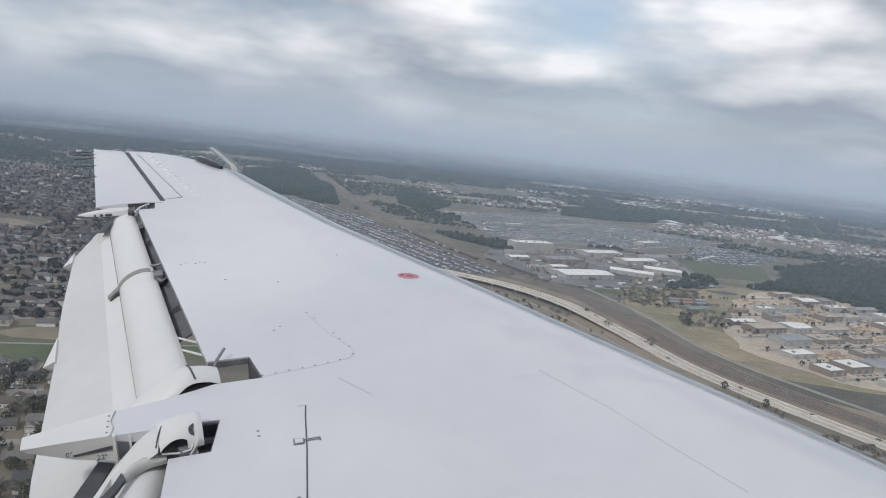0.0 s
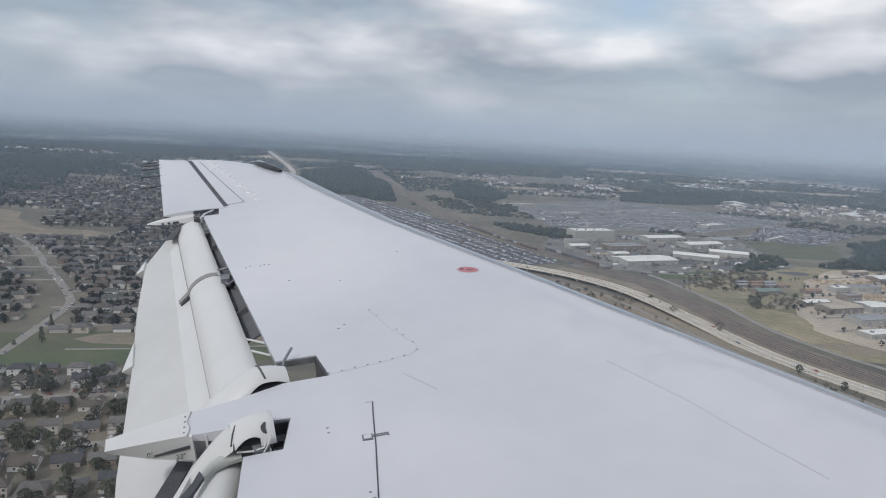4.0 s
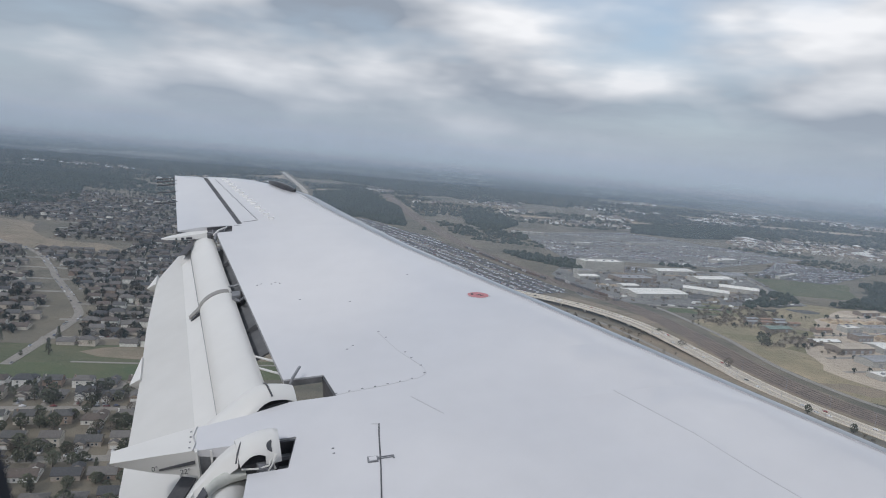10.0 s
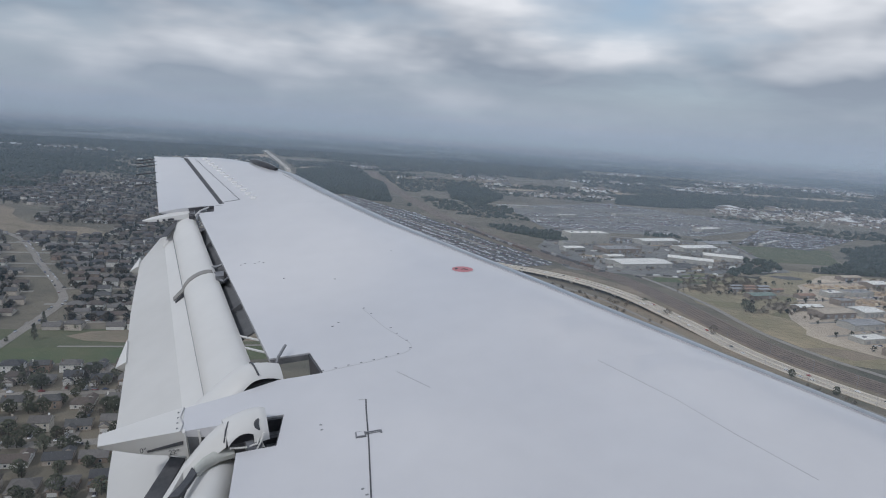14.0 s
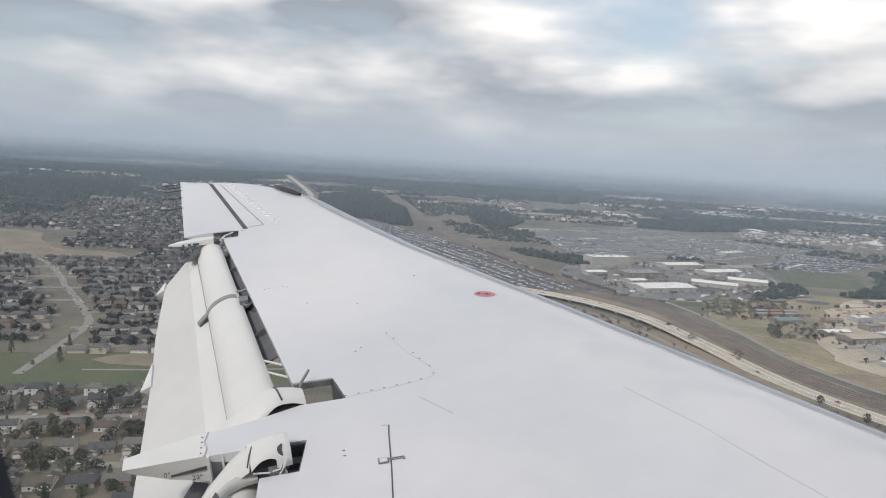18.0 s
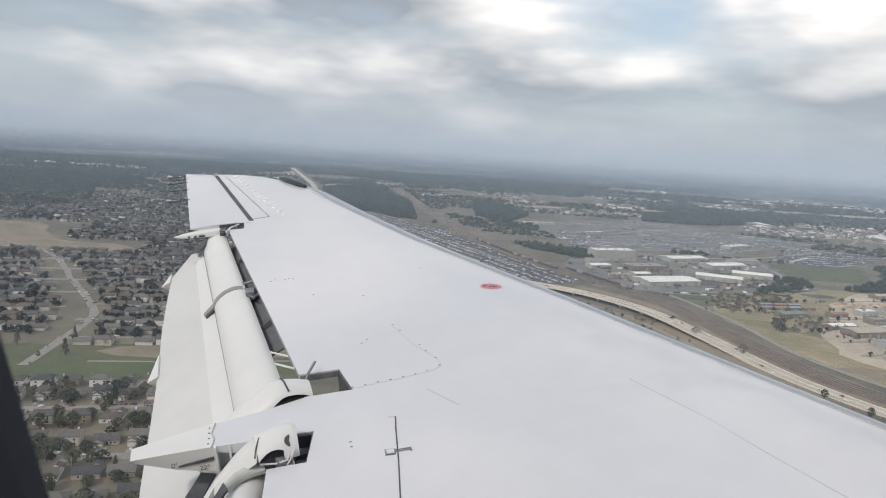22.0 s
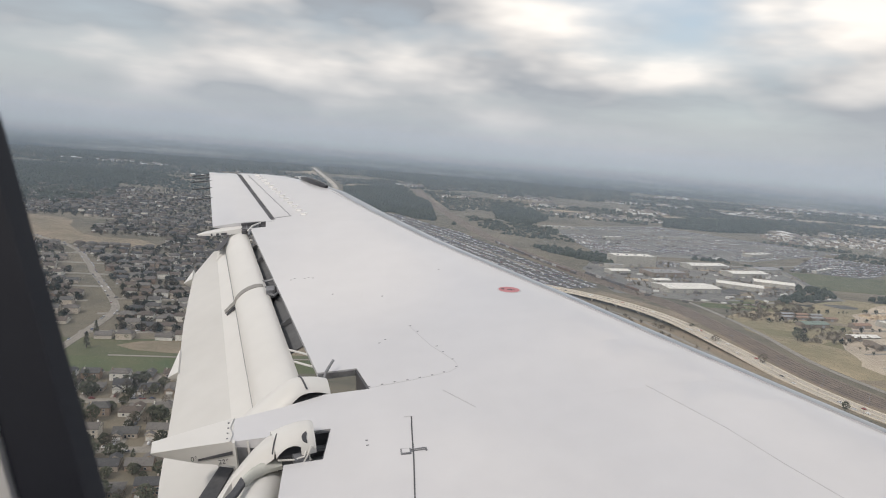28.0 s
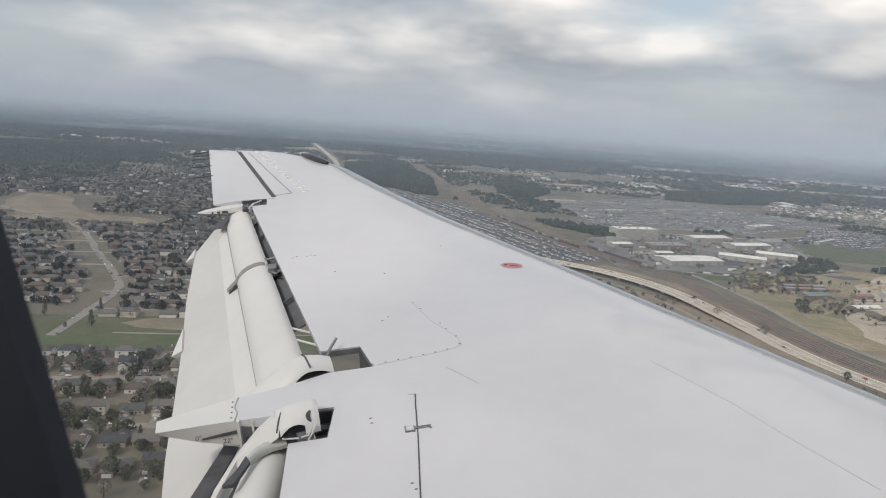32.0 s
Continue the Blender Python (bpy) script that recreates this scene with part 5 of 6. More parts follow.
small_trees = [t for t in TREES if t[2] == 1]


def plant(k, x, y, s):
    m = Matrix.LocRotScale((x, y, 0), Euler((0, 0, rng.uniform(0, 6.28))), None)
    if k not in used:
        used.add(k)
        ob = PROTOS[k]
        ob.matrix_basis = m
    else:
        ob = copy_thing(PROTOS[k], m)
    ob.scale = (s, s, s * rng.uniform(0.9, 1.2))


for u, v, _ in near + extra:
    plant(int(rng.choice(4, p=(0.42, 0.26, 0.12, 0.20))), *g(u, v), rng.uniform(0.65, 1.25))
for x, y, k, s in ((272, 842, 1, 1.5), (300, 770, 1, 1.4), (325, 640, 0, 0.9), (262, 905, 0, 1.0), (390, 905, 0, 1.7), (395, 900, 3, 1.8), (345, 600, 3, 1.2), (560, 1000, 1, 1.2), (610, 905, 0, 1.2)):
    plant(k, x, y, s)

# low trees and woods, joined
DOME_V = [(math.cos(k * 1.2566), math.sin(k * 1.2566), 0.0) for k in range(5)] + [(0.86 * math.cos(k * 1.2566 + 0.6), 0.86 * math.sin(k * 1.2566 + 0.6), 1.0 + 0.2 * (k % 2)) for k in range(5)] + [(0.1, 0.0, 1.75)]
DOME_F = [f for k in range(5) for f in ((k, (k + 1) % 5, 5 + k), ((k + 1) % 5, 5 + (k + 1) % 5, 5 + k), (5 + k, 5 + (k + 1) % 5, 10))]
SPIRE_V, SPIRE_F = [], []
for t, (z, r) in enumerate(((0.15, 0.75), (0.9, 1.0), (1.5, 0.62))):
    SPIRE_V += [(r * math.cos(k * 1.2566 + t * 0.6), r * math.sin(k * 1.2566 + t * 0.6), z + 0.12 * (k % 2)) for k in range(5)]
SPIRE_V.append((0.05, 0.0, 2.3))
for t in range(2):
    for k in range(5):
        a, b = t * 5 + k, t * 5 + (k + 1) % 5
        SPIRE_F += [(a, b, b + 5), (a, b + 5, a + 5)]
SPIRE_F += [(10 + k, 10 + (k + 1) % 5, 15) for k in range(5)]
tuft = crown_cloud(26, 1.0, 0.15, 1.75, 0.42, 0, 11)
TUFT_V = [tuple(v.co) for v in tuft.vertices]
TUFT_F = [tuple(p.vertices) for p in tuft.polygons]
mid = []
for u, v, _ in small_trees:
    if not keep_clear(u, v):
        x, y = g(u, v)
        for _ in range(4):
            s = rng.uniform(1.4, 3.5)
            mid.append((x + rng.normal(0, 1.6), y + rng.normal(0, 1.6), rng.uniform(0, 2.0), rng.uniform(0, 6.28), s, s * rng.uniform(0.8, 1.2), s * rng.uniform(0.8, 1.3)))
v = 1120
while v < 2300:
    for _ in range(210):
        u = rng.uniform(-0.31 * v - 160, 60)
        vv = v + rng.uniform(0, 60)
        if not keep_clear(u, vv):
            s = rng.uniform(2.0, 4.4)
            mid.append((*g(u, vv), 0.0, rng.uniform(0, 6.28), s, s, s * rng.uniform(0.8, 1.2)))
    v += 60
half = len(mid) // 2
rng.shuffle(mid)
merged("garden_bushes", TUFT_V, TUFT_F, mid[:half], M_PINE, "dark green trees between the houses", "trees", 0.03)
merged("garden_bushes", TUFT_V, TUFT_F, mid[half:], M_BARE, "brown winter trees between the houses", "trees", 0.03)


def inside(x, y, poly):
    hit = False
    for (x0, y0), (x1, y1) in zip(poly, poly[1:] + poly[:1]):
        if (y0 > y) != (y1 > y) and x < (x1 - x0) * (y - y0) / (y1 - y0) + x0:
            hit = not hit
    return hit


LOT_A = [(-361, 1994), (-257, 2029), (-60, 1720), (75, 1400), (186, 1150), (120, 1105), (5, 1215), (-105, 1400), (-215, 1720)]
LOT_B = [(169, 2058), (536, 2355), (942, 2004), (595, 1665), (233, 1573)]
LOT_C = [(640, 1575), (830, 1900), (1020, 1800), (780, 1540)]
WORKS = [(200, 1120), (330, 1110), (600, 1240), (620, 1540), (230, 1530), (180, 1330)]
FIELDS = [[(395, 690), (620, 640), (900, 900), (760, 1240), (600, 1260), (500, 1180), (340, 1010), (355, 860)], [(560, 1330), (760, 1360), (830, 1560), (620, 1540)]]
SOLID = [[(-1765, 2876), (-1349, 2837), (-1104, 2573), (-1164, 2231), (-950, 1799), (-991, 1611), (-1700, 1650), (-2200, 2500)], [(-2300, 4200), (-1900, 4350), (-1250, 4600), (-1000, 4001), (-1213, 3560), (-1426, 3400), (-1830, 3680), (-2098, 3480), (-2600, 3500)], [(-590, 2951), (-455, 3315), (-206, 2519), (-139, 1938), (-201, 1956), (-279, 2074), (-365, 2022), (-456, 2230)], [(-600, 4700), (210, 4740), (850, 4650), (797, 4347), (295, 3835), (2, 3587), (-434, 3779), (-760, 4032)], [(7, 2568), (148, 2626), (186, 2306), (103, 2004), (26, 2161)], [(632, 2707), (1149, 3036), (1010, 2550), (736, 2358), (558, 2372)], [(98, 1588), (277, 1544), (242, 1398), (130, 1510)], [(640, 1250), (760, 1260), (1500, 1300), (1700, 1900), (1050, 1720), (860, 1560), (800, 1400)], [(455, 1160), (530, 1250), (560, 1330), (600, 1330), (590, 1240), (500, 1150)], [(900, 930), (1300, 800), (1700, 1300), (800, 1250), (770, 1230)]]
# ground colour carries the trees' shade and closes bright gaps between them
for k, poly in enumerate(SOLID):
    patch("forest_floor", poly, M_FLOOR, 0.045 + 0.002 * k, "dark ground of the woods, tree shade in its colour", 18, "woodland")
TOWNS = [(1900, 4300, 420, 150), (2200, 4050, 280, 120), (1060, 4430, 130, 90), (610, 2920, 120, 110), (1180, 3350, 170, 180), (150, 3170, 130, 100), (-360, 3380, 80, 70), (-150, 2920, 70, 50), (210, 2880, 80, 80), (150, 2640, 60, 40), (1200, 2400, 330, 200), (960, 2290, 150, 110), (-1780, 3330, 240, 60), (-1540, 3290, 80, 60), (-1080, 2840, 110, 50), (-1060, 3130, 110, 120), (-900, 3190, 90, 90), (-830, 2820, 70, 60), (1420, 2270, 280, 170), (420, 2560, 200, 90), (1500, 3900, 260, 60), (700, 3500, 240, 60)]


WAYS = []
for way in (HWY, RAILWAY):
    for p, q in zip(way, way[1:]):
        for k in range(max(1, int((q - p).length / 25))):
            r = p.lerp(q, k / max(1, int((q - p).length / 25)))
            WAYS.append((r.x, r.y))
WAYS = np.array(WAYS)


def cleared(x, y):
    for p in (LOT_A, LOT_B, LOT_C, WORKS, *FIELDS):
        if inside(x, y, p):
            return True
    if np.min(np.hypot(WAYS[:, 0] - x, (WAYS[:, 1] - y) * 0.45)) < 30:
        return True
    for cx, cy, a, b in TOWNS:
        if ((x - cx) / a) ** 2 + ((y - cy - 0.2 * (x - cx)) / b) ** 2 < 1:
            return rng.random() < 0.72
    for cx, cy, a, b in SANDS:
        if ((x - cx) / (1.05 * a)) ** 2 + ((y - cy + 40 - 0.25 * (x - cx)) / (1.1 * b + 60)) ** 2 < 1:
            return True
    return False


wood = []
for poly in SOLID:
    xs, ys = [p[0] for p in poly], [p[1] for p in poly]
    area = (max(xs) - min(xs)) * (max(ys) - min(ys))
    far = sum(ys) / len(ys) > 2900
    for _ in range(int(area / (150 if far else 80))):
        x, y = rng.uniform(min(xs), max(xs)), rng.uniform(min(ys), max(ys))
        if inside(x, y, poly) and not any(inside(x, y, f) for f in FIELDS):
            s = rng.uniform(4.0, 6.5) * (1.5 if far else 1.0)
            wood.append((x, y, rng.uniform(-1, 1.0), rng.uniform(0, 6.28), s, s, s * rng.uniform(0.55, 1.05) / (1.35 if far else 1.0)))
scatter = []
for _ in range(52000):
    y = 1500 + 3380 * rng.random() ** 0.8
    x = rng.uniform(-0.82, 0.80) * y
    n = noise.noise(Vector((x * 0.0016, y * 0.0028, 0.3))) + 0.45 * noise.noise(Vector((x * 0.006, y * 0.009, 4.3)))
    if n < (-0.28 if x < -300 else -0.16 if y > 2400 else 0.10) or (y < 2200 and -0.65 * y < x < -90) or math.hypot(x, y) > 4800:
        continue
    if cleared(x, y):
        continue
    s = rng.uniform(4.0, 7.5) * (1.0 + 0.35 * (y > 3000))
    scatter.append((x, y, -1.0, rng.uniform(0, 6.28), s, s, s * rng.uniform(0.45, 0.85)))
brown = [w for i, w in enumerate(scatter) if i % 7 == 0]
green = [w for i, w in enumerate(scatter) if i % 7]
merged("woods", DOME_V, DOME_F, wood + green, M_PINE, "dark dense pine woods over the plain", "woods", 0.14)
merged("woods", DOME_V, DOME_F, brown, M_BARE, "brown leafless woods between the pines", "woods", 0.14)
scrub = []
for poly, n in (([(180, 850), (270, 780), (240, 905), (90, 1040), (40, 1060)], 60), ([(330, 990), (450, 1010), (520, 1130), (470, 1170), (360, 1080)], 190), ([(400, 900), (480, 880), (520, 960), (430, 1010)], 70), ([(240, 700), (330, 620), (420, 480), (300, 520)], 60), ([(560, 880), (800, 1000), (760, 1230), (700, 1200)], 90), ([(230, 1110), (330, 1100), (600, 1240), (560, 1540), (240, 1500)], 160)):
    xs, ys = [p[0] for p in poly], [p[1] for p in poly]
    while n > 0:
        x, y = rng.uniform(min(xs), max(xs)), rng.uniform(min(ys), max(ys))
        if inside(x, y, poly):
            n -= 1
            s = rng.uniform(1.6, 4.2)
            scrub.append((x, y, -0.3, rng.uniform(0, 6.28), s, s, s * rng.uniform(0.7, 1.1)))
merged("scrub", TUFT_V, TUFT_F, scrub, M_SCRUB, "brown bushes and leafless thickets", "bushes", 0.03)

# ---- towns on the plain ----
town = [[] for _ in KINDS]
for cx, cy, a, b in TOWNS:
    for _ in range(int(a * b / 520)):
        r, t = math.sqrt(rng.random()), rng.uniform(0, 6.28)
        x, y = cx + a * r * math.cos(t), cy + b * r * math.sin(t) + 0.2 * a * r * math.cos(t)
        s = rng.uniform(0.9, 1.5) if rng.random() < 0.9 else rng.uniform(2, 4.5)
        town[int(rng.integers(6))].append((x, y, 0, rng.choice((0.2, 1.77, 0.9)), s, s, min(s, 1.6)))
M_PALE = paint("pale_town_walls", WHITE, 0.8, other=(0.9, 0.9, 0.9), scale=0.1, island=True, palette=((0.6, 0.58, 0.54), (0.45, 0.40, 0.34), (0.8, 0.79, 0.77), (0.35, 0.29, 0.25)))
M_PALEROOF = paint("mixed_town_roofs", WHITE, 0.8, other=(0.8, 0.8, 0.8), scale=0.1, island=True, palette=((0.14, 0.135, 0.13), (0.25, 0.22, 0.2), (0.72, 0.71, 0.68), (0.22, 0.19, 0.165), (0.12, 0.115, 0.115), (0.33, 0.29, 0.25)))
for i, pl in enumerate(town):
    wv, wf, rv, rf = SHELLS[i]
    merged("town_walls", wv, wf, pl, M_PALE, "pale walls of distant town buildings", "buildings")
    merged("town_roofs", rv, rf, pl, M_PALEROOF, "pale and brown roofs of distant town buildings", "buildings")

# ---- parking lots ----
for name, poly, lab in (("parking_lot", LOT_A, "grey parking lot packed with cars beside the railway"), ("parking_lot", LOT_B, "wide grey storage lot with rows of cars"), ("parking_lot", LOT_C, "grey lot dark with parked cars")):
    patch(name, poly, M_LOT if poly is LOT_B else M_ASPH, 0.08, lab, 4, "parking lot")
patch("yard", WORKS, M_LOT, 0.07, "grey paved yard round the warehouses", 5, "yard")
CAR_V = [(x, y, z) for z, x0, x1, w in ((0.25, -2.2, 2.2, 0.9), (0.85, -2.2, 2.2, 0.88), (0.9, -1.4, 1.1, 0.82), (1.45, -1.0, 0.6, 0.68)) for x, y in ((x0, -w), (x1, -w), (x1, w), (x0, w))]
CAR_F = [(a + i, a + (i + 1) % 4, a + 4 + (i + 1) % 4, a + 4 + i) for a in (0, 8) for i in range(4)] + [(4, 5, 6, 7), (12, 13, 14, 15)]
cars = []


def fill_lot(poly, angle, keep, row=17.0, uneven=False):
    xs, ys = [p[0] for p in poly], [p[1] for p in poly]
    cx, cy = (min(xs) + max(xs)) / 2, (min(ys) + max(ys)) / 2
    c, s = math.cos(angle), math.sin(angle)
    a = -520.0
    while a < 520:
        full = rng.choice((0.0, 0.35, 1.6, 2.6)) if uneven else 1.0
        b = -520.0
        while b < 520:
            for o in (0.0, 5.4):
                x, y = cx + c * b - s * (a + o), cy + s * b + c * (a + o)
                n = noise.noise(Vector((x * 0.012, y * 0.012, 2.0)))
                if rng.random() < (keep + 0.5 * n) * full and inside(x, y, poly):
                    cars.append((x, y, 0.08, angle + math.pi / 2, 1, 1, 1))
            b += 3.1
        a += row


fill_lot(LOT_A, radians(-62), 0.55, 21)
fill_lot(LOT_B, radians(20), 0.2, 19, True)
fill_lot(LOT_C, radians(35), 0.42, 19)
fill_lot([(250, 1440), (400, 1470), (560, 1520), (240, 1530)], radians(25), 0.25)
kerb_cars = []
for pts, w in STREETS[:9] + STREETS[-3:]:
    ln = smooth_line(pts, 6)
    for p, q in zip(ln, ln[1:]):
        d = q - p
        s = Vector((d.y, -d.x, 0)).normalized()
        for k in range(int(d.length / 6.5)):
            if rng.random() < 0.38:
                o = p + d * ((k + 0.5) * 6.5 / d.length) + s * (w / 2 - 1.2) * rng.choice((-1, 1))
                kerb_cars.append((o.x, o.y, 0.28, math.atan2(d.y, d.x), 1, 1, 1))
for x, y, z, turn, *_ in drives:
    if rng.random() < 0.45:
        kerb_cars.append((x + rng.uniform(-1, 1), y + rng.uniform(-1, 1), 0.15, turn + math.pi / 2, 1, 1, 1))
merged("street_cars", CAR_V, CAR_F, kerb_cars, M_CARS, "cars parked along kerbs and on driveways", "cars")
merged("parked_cars", CAR_V, CAR_F, cars, M_CARS, "hundreds of parked cars in dense rows", "cars")
aisle = smooth_line([(-170, 1730), (-20, 1480), (95, 1235)])
for p in aisle:
    p.z = 0.2
tagged(part("road", strip(aisle, -8, 10, -0.1, 0), M_DRIVE), "pale concrete lane through the parking lot", "road", kind="structure")


# ---- vehicles on the roads ----
def car(label, s=1.0):
    e = tagged(new("car"), label, "car", "cars on the highway")
    b = bmesh.new()
    vs = [b.verts.new(p) for p in CAR_V]
    for f in CAR_F:
        b.faces.new([vs[i] for i in f])
    part("body", b, M_CAR, e)
    part("windscreen", boxes(((0.66, -0.62, 0.95), (0.95, 0.62, 1.36))), M_GLASS, e)
    for x in (-1.4, 1.4):
        for y in (-0.82, 0.82):
            t = bmesh.new()
            bmesh.ops.create_cone(t, cap_ends=True, segments=12, radius1=0.33, radius2=0.33, depth=0.22)
            part("tyre", t, M_TYRE, e).matrix_basis = pose(x, y, 0.33, 90)
    return e


proto = car("small car driving on the pale highway")
first = True
for i in range(2, len(HWY) - 30, 2):
    for off in (-7.0, -3.8, 3.8, 7.0):
        if rng.random() < 0.28:
            p, d = HWY[i], HWY[i + 1] - HWY[i]
            s = Vector((d.y, -d.x, 0)).normalized()
            q = p + s * off + d * rng.random() * 0.8
            m = pose(q.x, q.y, p.z + 0.01, 0, 0, math.degrees(math.atan2(d.y, d.x)) + (180 if off < 0 else 0))
            if first:
                proto.matrix_basis = m
                first = False
            else:
                copy_thing(proto, m)

wagons = []
for off, i0, n, gap in ((-10, 68, 22, 16.5), (14, 60, 10, 16.5)):
    dist, k = 0.0, i0
    for j in range(n):
        while k < len(RAILWAY) - 2 and dist > (RAILWAY[k + 1] - RAILWAY[k]).length:
            dist -= (RAILWAY[k + 1] - RAILWAY[k]).length
            k += 1
        d = (RAILWAY[k + 1] - RAILWAY[k]).normalized()
        p = RAILWAY[k] + d * dist + Vector((d.y, -d.x, 0)) * off
        wagons.append((p.x, p.y, 1.2, math.atan2(d.y, d.x), 15.0, 3.0, rng.uniform(2.2, 3.8)))
        dist += gap
wagon = tagged(new("railcar"), "boxy freight railcar standing on the track", "railcar", "freight railcars")
part("car_body", boxes(((-7.5, -1.5, 1.1), (7.5, 1.5, 4.4))), paint("railcar_side", WHITE, 0.7, other=(0.7, 0.68, 0.66), scale=0.1, palette=((0.12, 0.11, 0.11), (0.22, 0.21, 0.2), (0.17, 0.12, 0.10), (0.38, 0.37, 0.36), (0.13, 0.13, 0.14))), wagon)
part("roof_walk", boxes(((-7.3, -0.4, 4.4), (7.3, 0.4, 4.55))), M_GREY, wagon)
for x in (-5.4, 5.4):
    part("bogie", boxes(((x - 1.4, -1.1, 0.22), (x + 1.4, 1.1, 1.1))), M_DARK, wagon)
for i, w in enumerate(wagons):
    m = pose(w[0], w[1], 0.4, 0, 0, math.degrees(w[3]))
    if i == 0:
        wagon.matrix_basis = m
    else:
        copy_thing(wagon, m)


# ---- warehouses and other buildings ----
def shed(name, x0, y0, x1, y1, depth, h, rise, wall, roof, label, doors=3, category="warehouse"):
    """A long building with its front from (x0, y0) to (x1, y1)."""
    w = math.hypot(x1 - x0, y1 - y0)
    a = math.atan2(y1 - y0, x1 - x0)
    e = tagged(new(name), label, category)
    e.matrix_basis = pose((x0 + x1) / 2, (y0 + y1) / 2, 0, 0, 0, math.degrees(a))
    part("building_walls", boxes(((-w / 2, 0, -0.3), (w / 2, depth, h))), wall, e)
    if rise:
        bm = bmesh.new()
        o = 0.7
        prof = [(-o, h - 0.3), (depth / 2, h + rise - 0.3), (depth + o, h - 0.3), (depth + o, h + 0.1), (depth / 2, h + rise), (-o, h + 0.1)]
        q = [[bm.verts.new((x, y, z)) for y, z in prof] for x in (-w / 2 - o, w / 2 + o)]
        for i in range(6):
            bm.faces.new((q[0][i], q[0][(i + 1) % 6], q[1][(i + 1) % 6], q[1][i]))
        bm.faces.new(q[0][::-1])
        bm.faces.new(q[1])
        part("roof", bm, roof, e)
        for s in (-1, 1):
            gb = bmesh.new()
            vs = [gb.verts.new((s * (w / 2 - 0.05), y, z)) for y, z in ((0, h - 0.3), (depth, h - 0.3), (depth / 2, h + rise - 0.35))]
            ws = [gb.verts.new((s * (w / 2 - 0.4), y, z)) for y, z in ((0, h - 0.3), (depth, h - 0.3), (depth / 2, h + rise - 0.35))]
            gb.faces.new(vs)
            gb.faces.new(ws)
            part("gable", gb, wall, e)
    else:
        part("roof", boxes(((-w / 2 + 0.6, 0.6, h), (w / 2 - 0.6, depth - 0.6, h + 0.25))), roof, e)
        for lo, hi in (((-w / 2 - 0.1, -0.1, h), (w / 2 + 0.1, 0.6, h + 0.9)), ((-w / 2 - 0.1, depth - 0.6, h), (w / 2 + 0.1, depth + 0.1, h + 0.9)), ((-w / 2 - 0.1, 0.6, h), (-w / 2 + 0.6, depth - 0.6, h + 0.9)), ((w / 2 - 0.6, 0.6, h), (w / 2 + 0.1, depth - 0.6, h + 0.9))):
            part("parapet", boxes((lo, hi)), wall, e)
        for k in range(max(1, int(w / 22))):
            part("roof_unit", boxes(((-w / 2 + 10 + k * 20, depth * 0.4, h + 0.25), (-w / 2 + 13.5 + k * 20, depth * 0.4 + 3, h + 2.0))), M_GREYROOF, e)
    for k in range(doors):
        x = -w / 2 + (k + 0.5) * w / doors
        part("loading_door", boxes(((x - 2.4, -0.12, 0), (x + 2.4, 0.1, min(h - 1.2, 4.8)))), M_GREYROOF, e, "grey roller door")
    return e


shed("warehouse", 249, 1400, 332, 1436, 34, 20, 0, M_SHED, M_SHEDROOF, "tall white windowless warehouse block", 4)
shed("warehouse", 293, 1158, 386, 1200, 46, 7.5, 2.5, M_SHED, M_SHEDROOF, "long white warehouse with a bright low-pitched roof", 5)
shed("warehouse", 405, 1452, 486, 1494, 34, 8, 2.5, M_SHED, M_SHEDROOF, "white metal warehouse with a low roof", 4)
shed("warehouse", 465, 1390, 544, 1430, 32, 8, 2.5, M_SHED, M_SHEDROOF, "pale metal warehouse with a gabled roof", 4)
shed("warehouse", 398, 1268, 470, 1246, 32, 7.5, 2.5, M_SHED, M_SHEDROOF, "cream metal warehouse with a gabled roof", 4)
shed("warehouse", 480, 1322, 545, 1306, 28, 7.5, 3, M_SHED, M_SHEDROOF, "white gabled warehouse beside the trees", 3)
shed("warehouse", 300, 1310, 372, 1345, 40, 7, 0, M_BRICK, M_GREYROOF, "low brown building with a grey flat roof", 4)
shed("warehouse", 225, 1300, 262, 1318, 22, 6, 2, M_SHED, M_SHEDROOF, "small white metal storage shed", 2)
shed("warehouse", 230, 1360, 262, 1372, 20, 7, 0, M_SHED, M_GREYROOF, "small shed with grey flat roof", 2)
shed("warehouse", 545, 1480, 600, 1506, 34, 8, 2, M_SHED, M_GREYROOF, "grey-roofed warehouse by the lot", 3)
shed("warehouse", 290, 1245, 320, 1260, 18, 5, 1.5, M_SHED, M_SHEDROOF, "little white metal shed", 1)
shed("hall", 620, 1740, 690, 1800, 26, 7, 0, M_SHED, M_SHEDROOF, "long white hall at the storage lot", 4, "hall")
shed("hall", 470, 1990, 560, 2040, 20, 6, 0, M_SHED, M_GREYROOF, "long low grey hall in the storage lot", 4, "hall")
shed("hall", 300, 1860, 350, 1890, 18, 6, 0, M_SHED, M_SHEDROOF, "low white hall in the storage lot", 3, "hall")
shed("hall", 690, 1560, 760, 1640, 10, 5, 0, M_SHED, M_SHEDROOF, "long narrow white shed", 3, "hall")
shed("hall", 150, 2010, 240, 2040, 14, 6, 0, M_SHED, M_SHEDROOF, "white hall beyond the railway", 3, "hall")
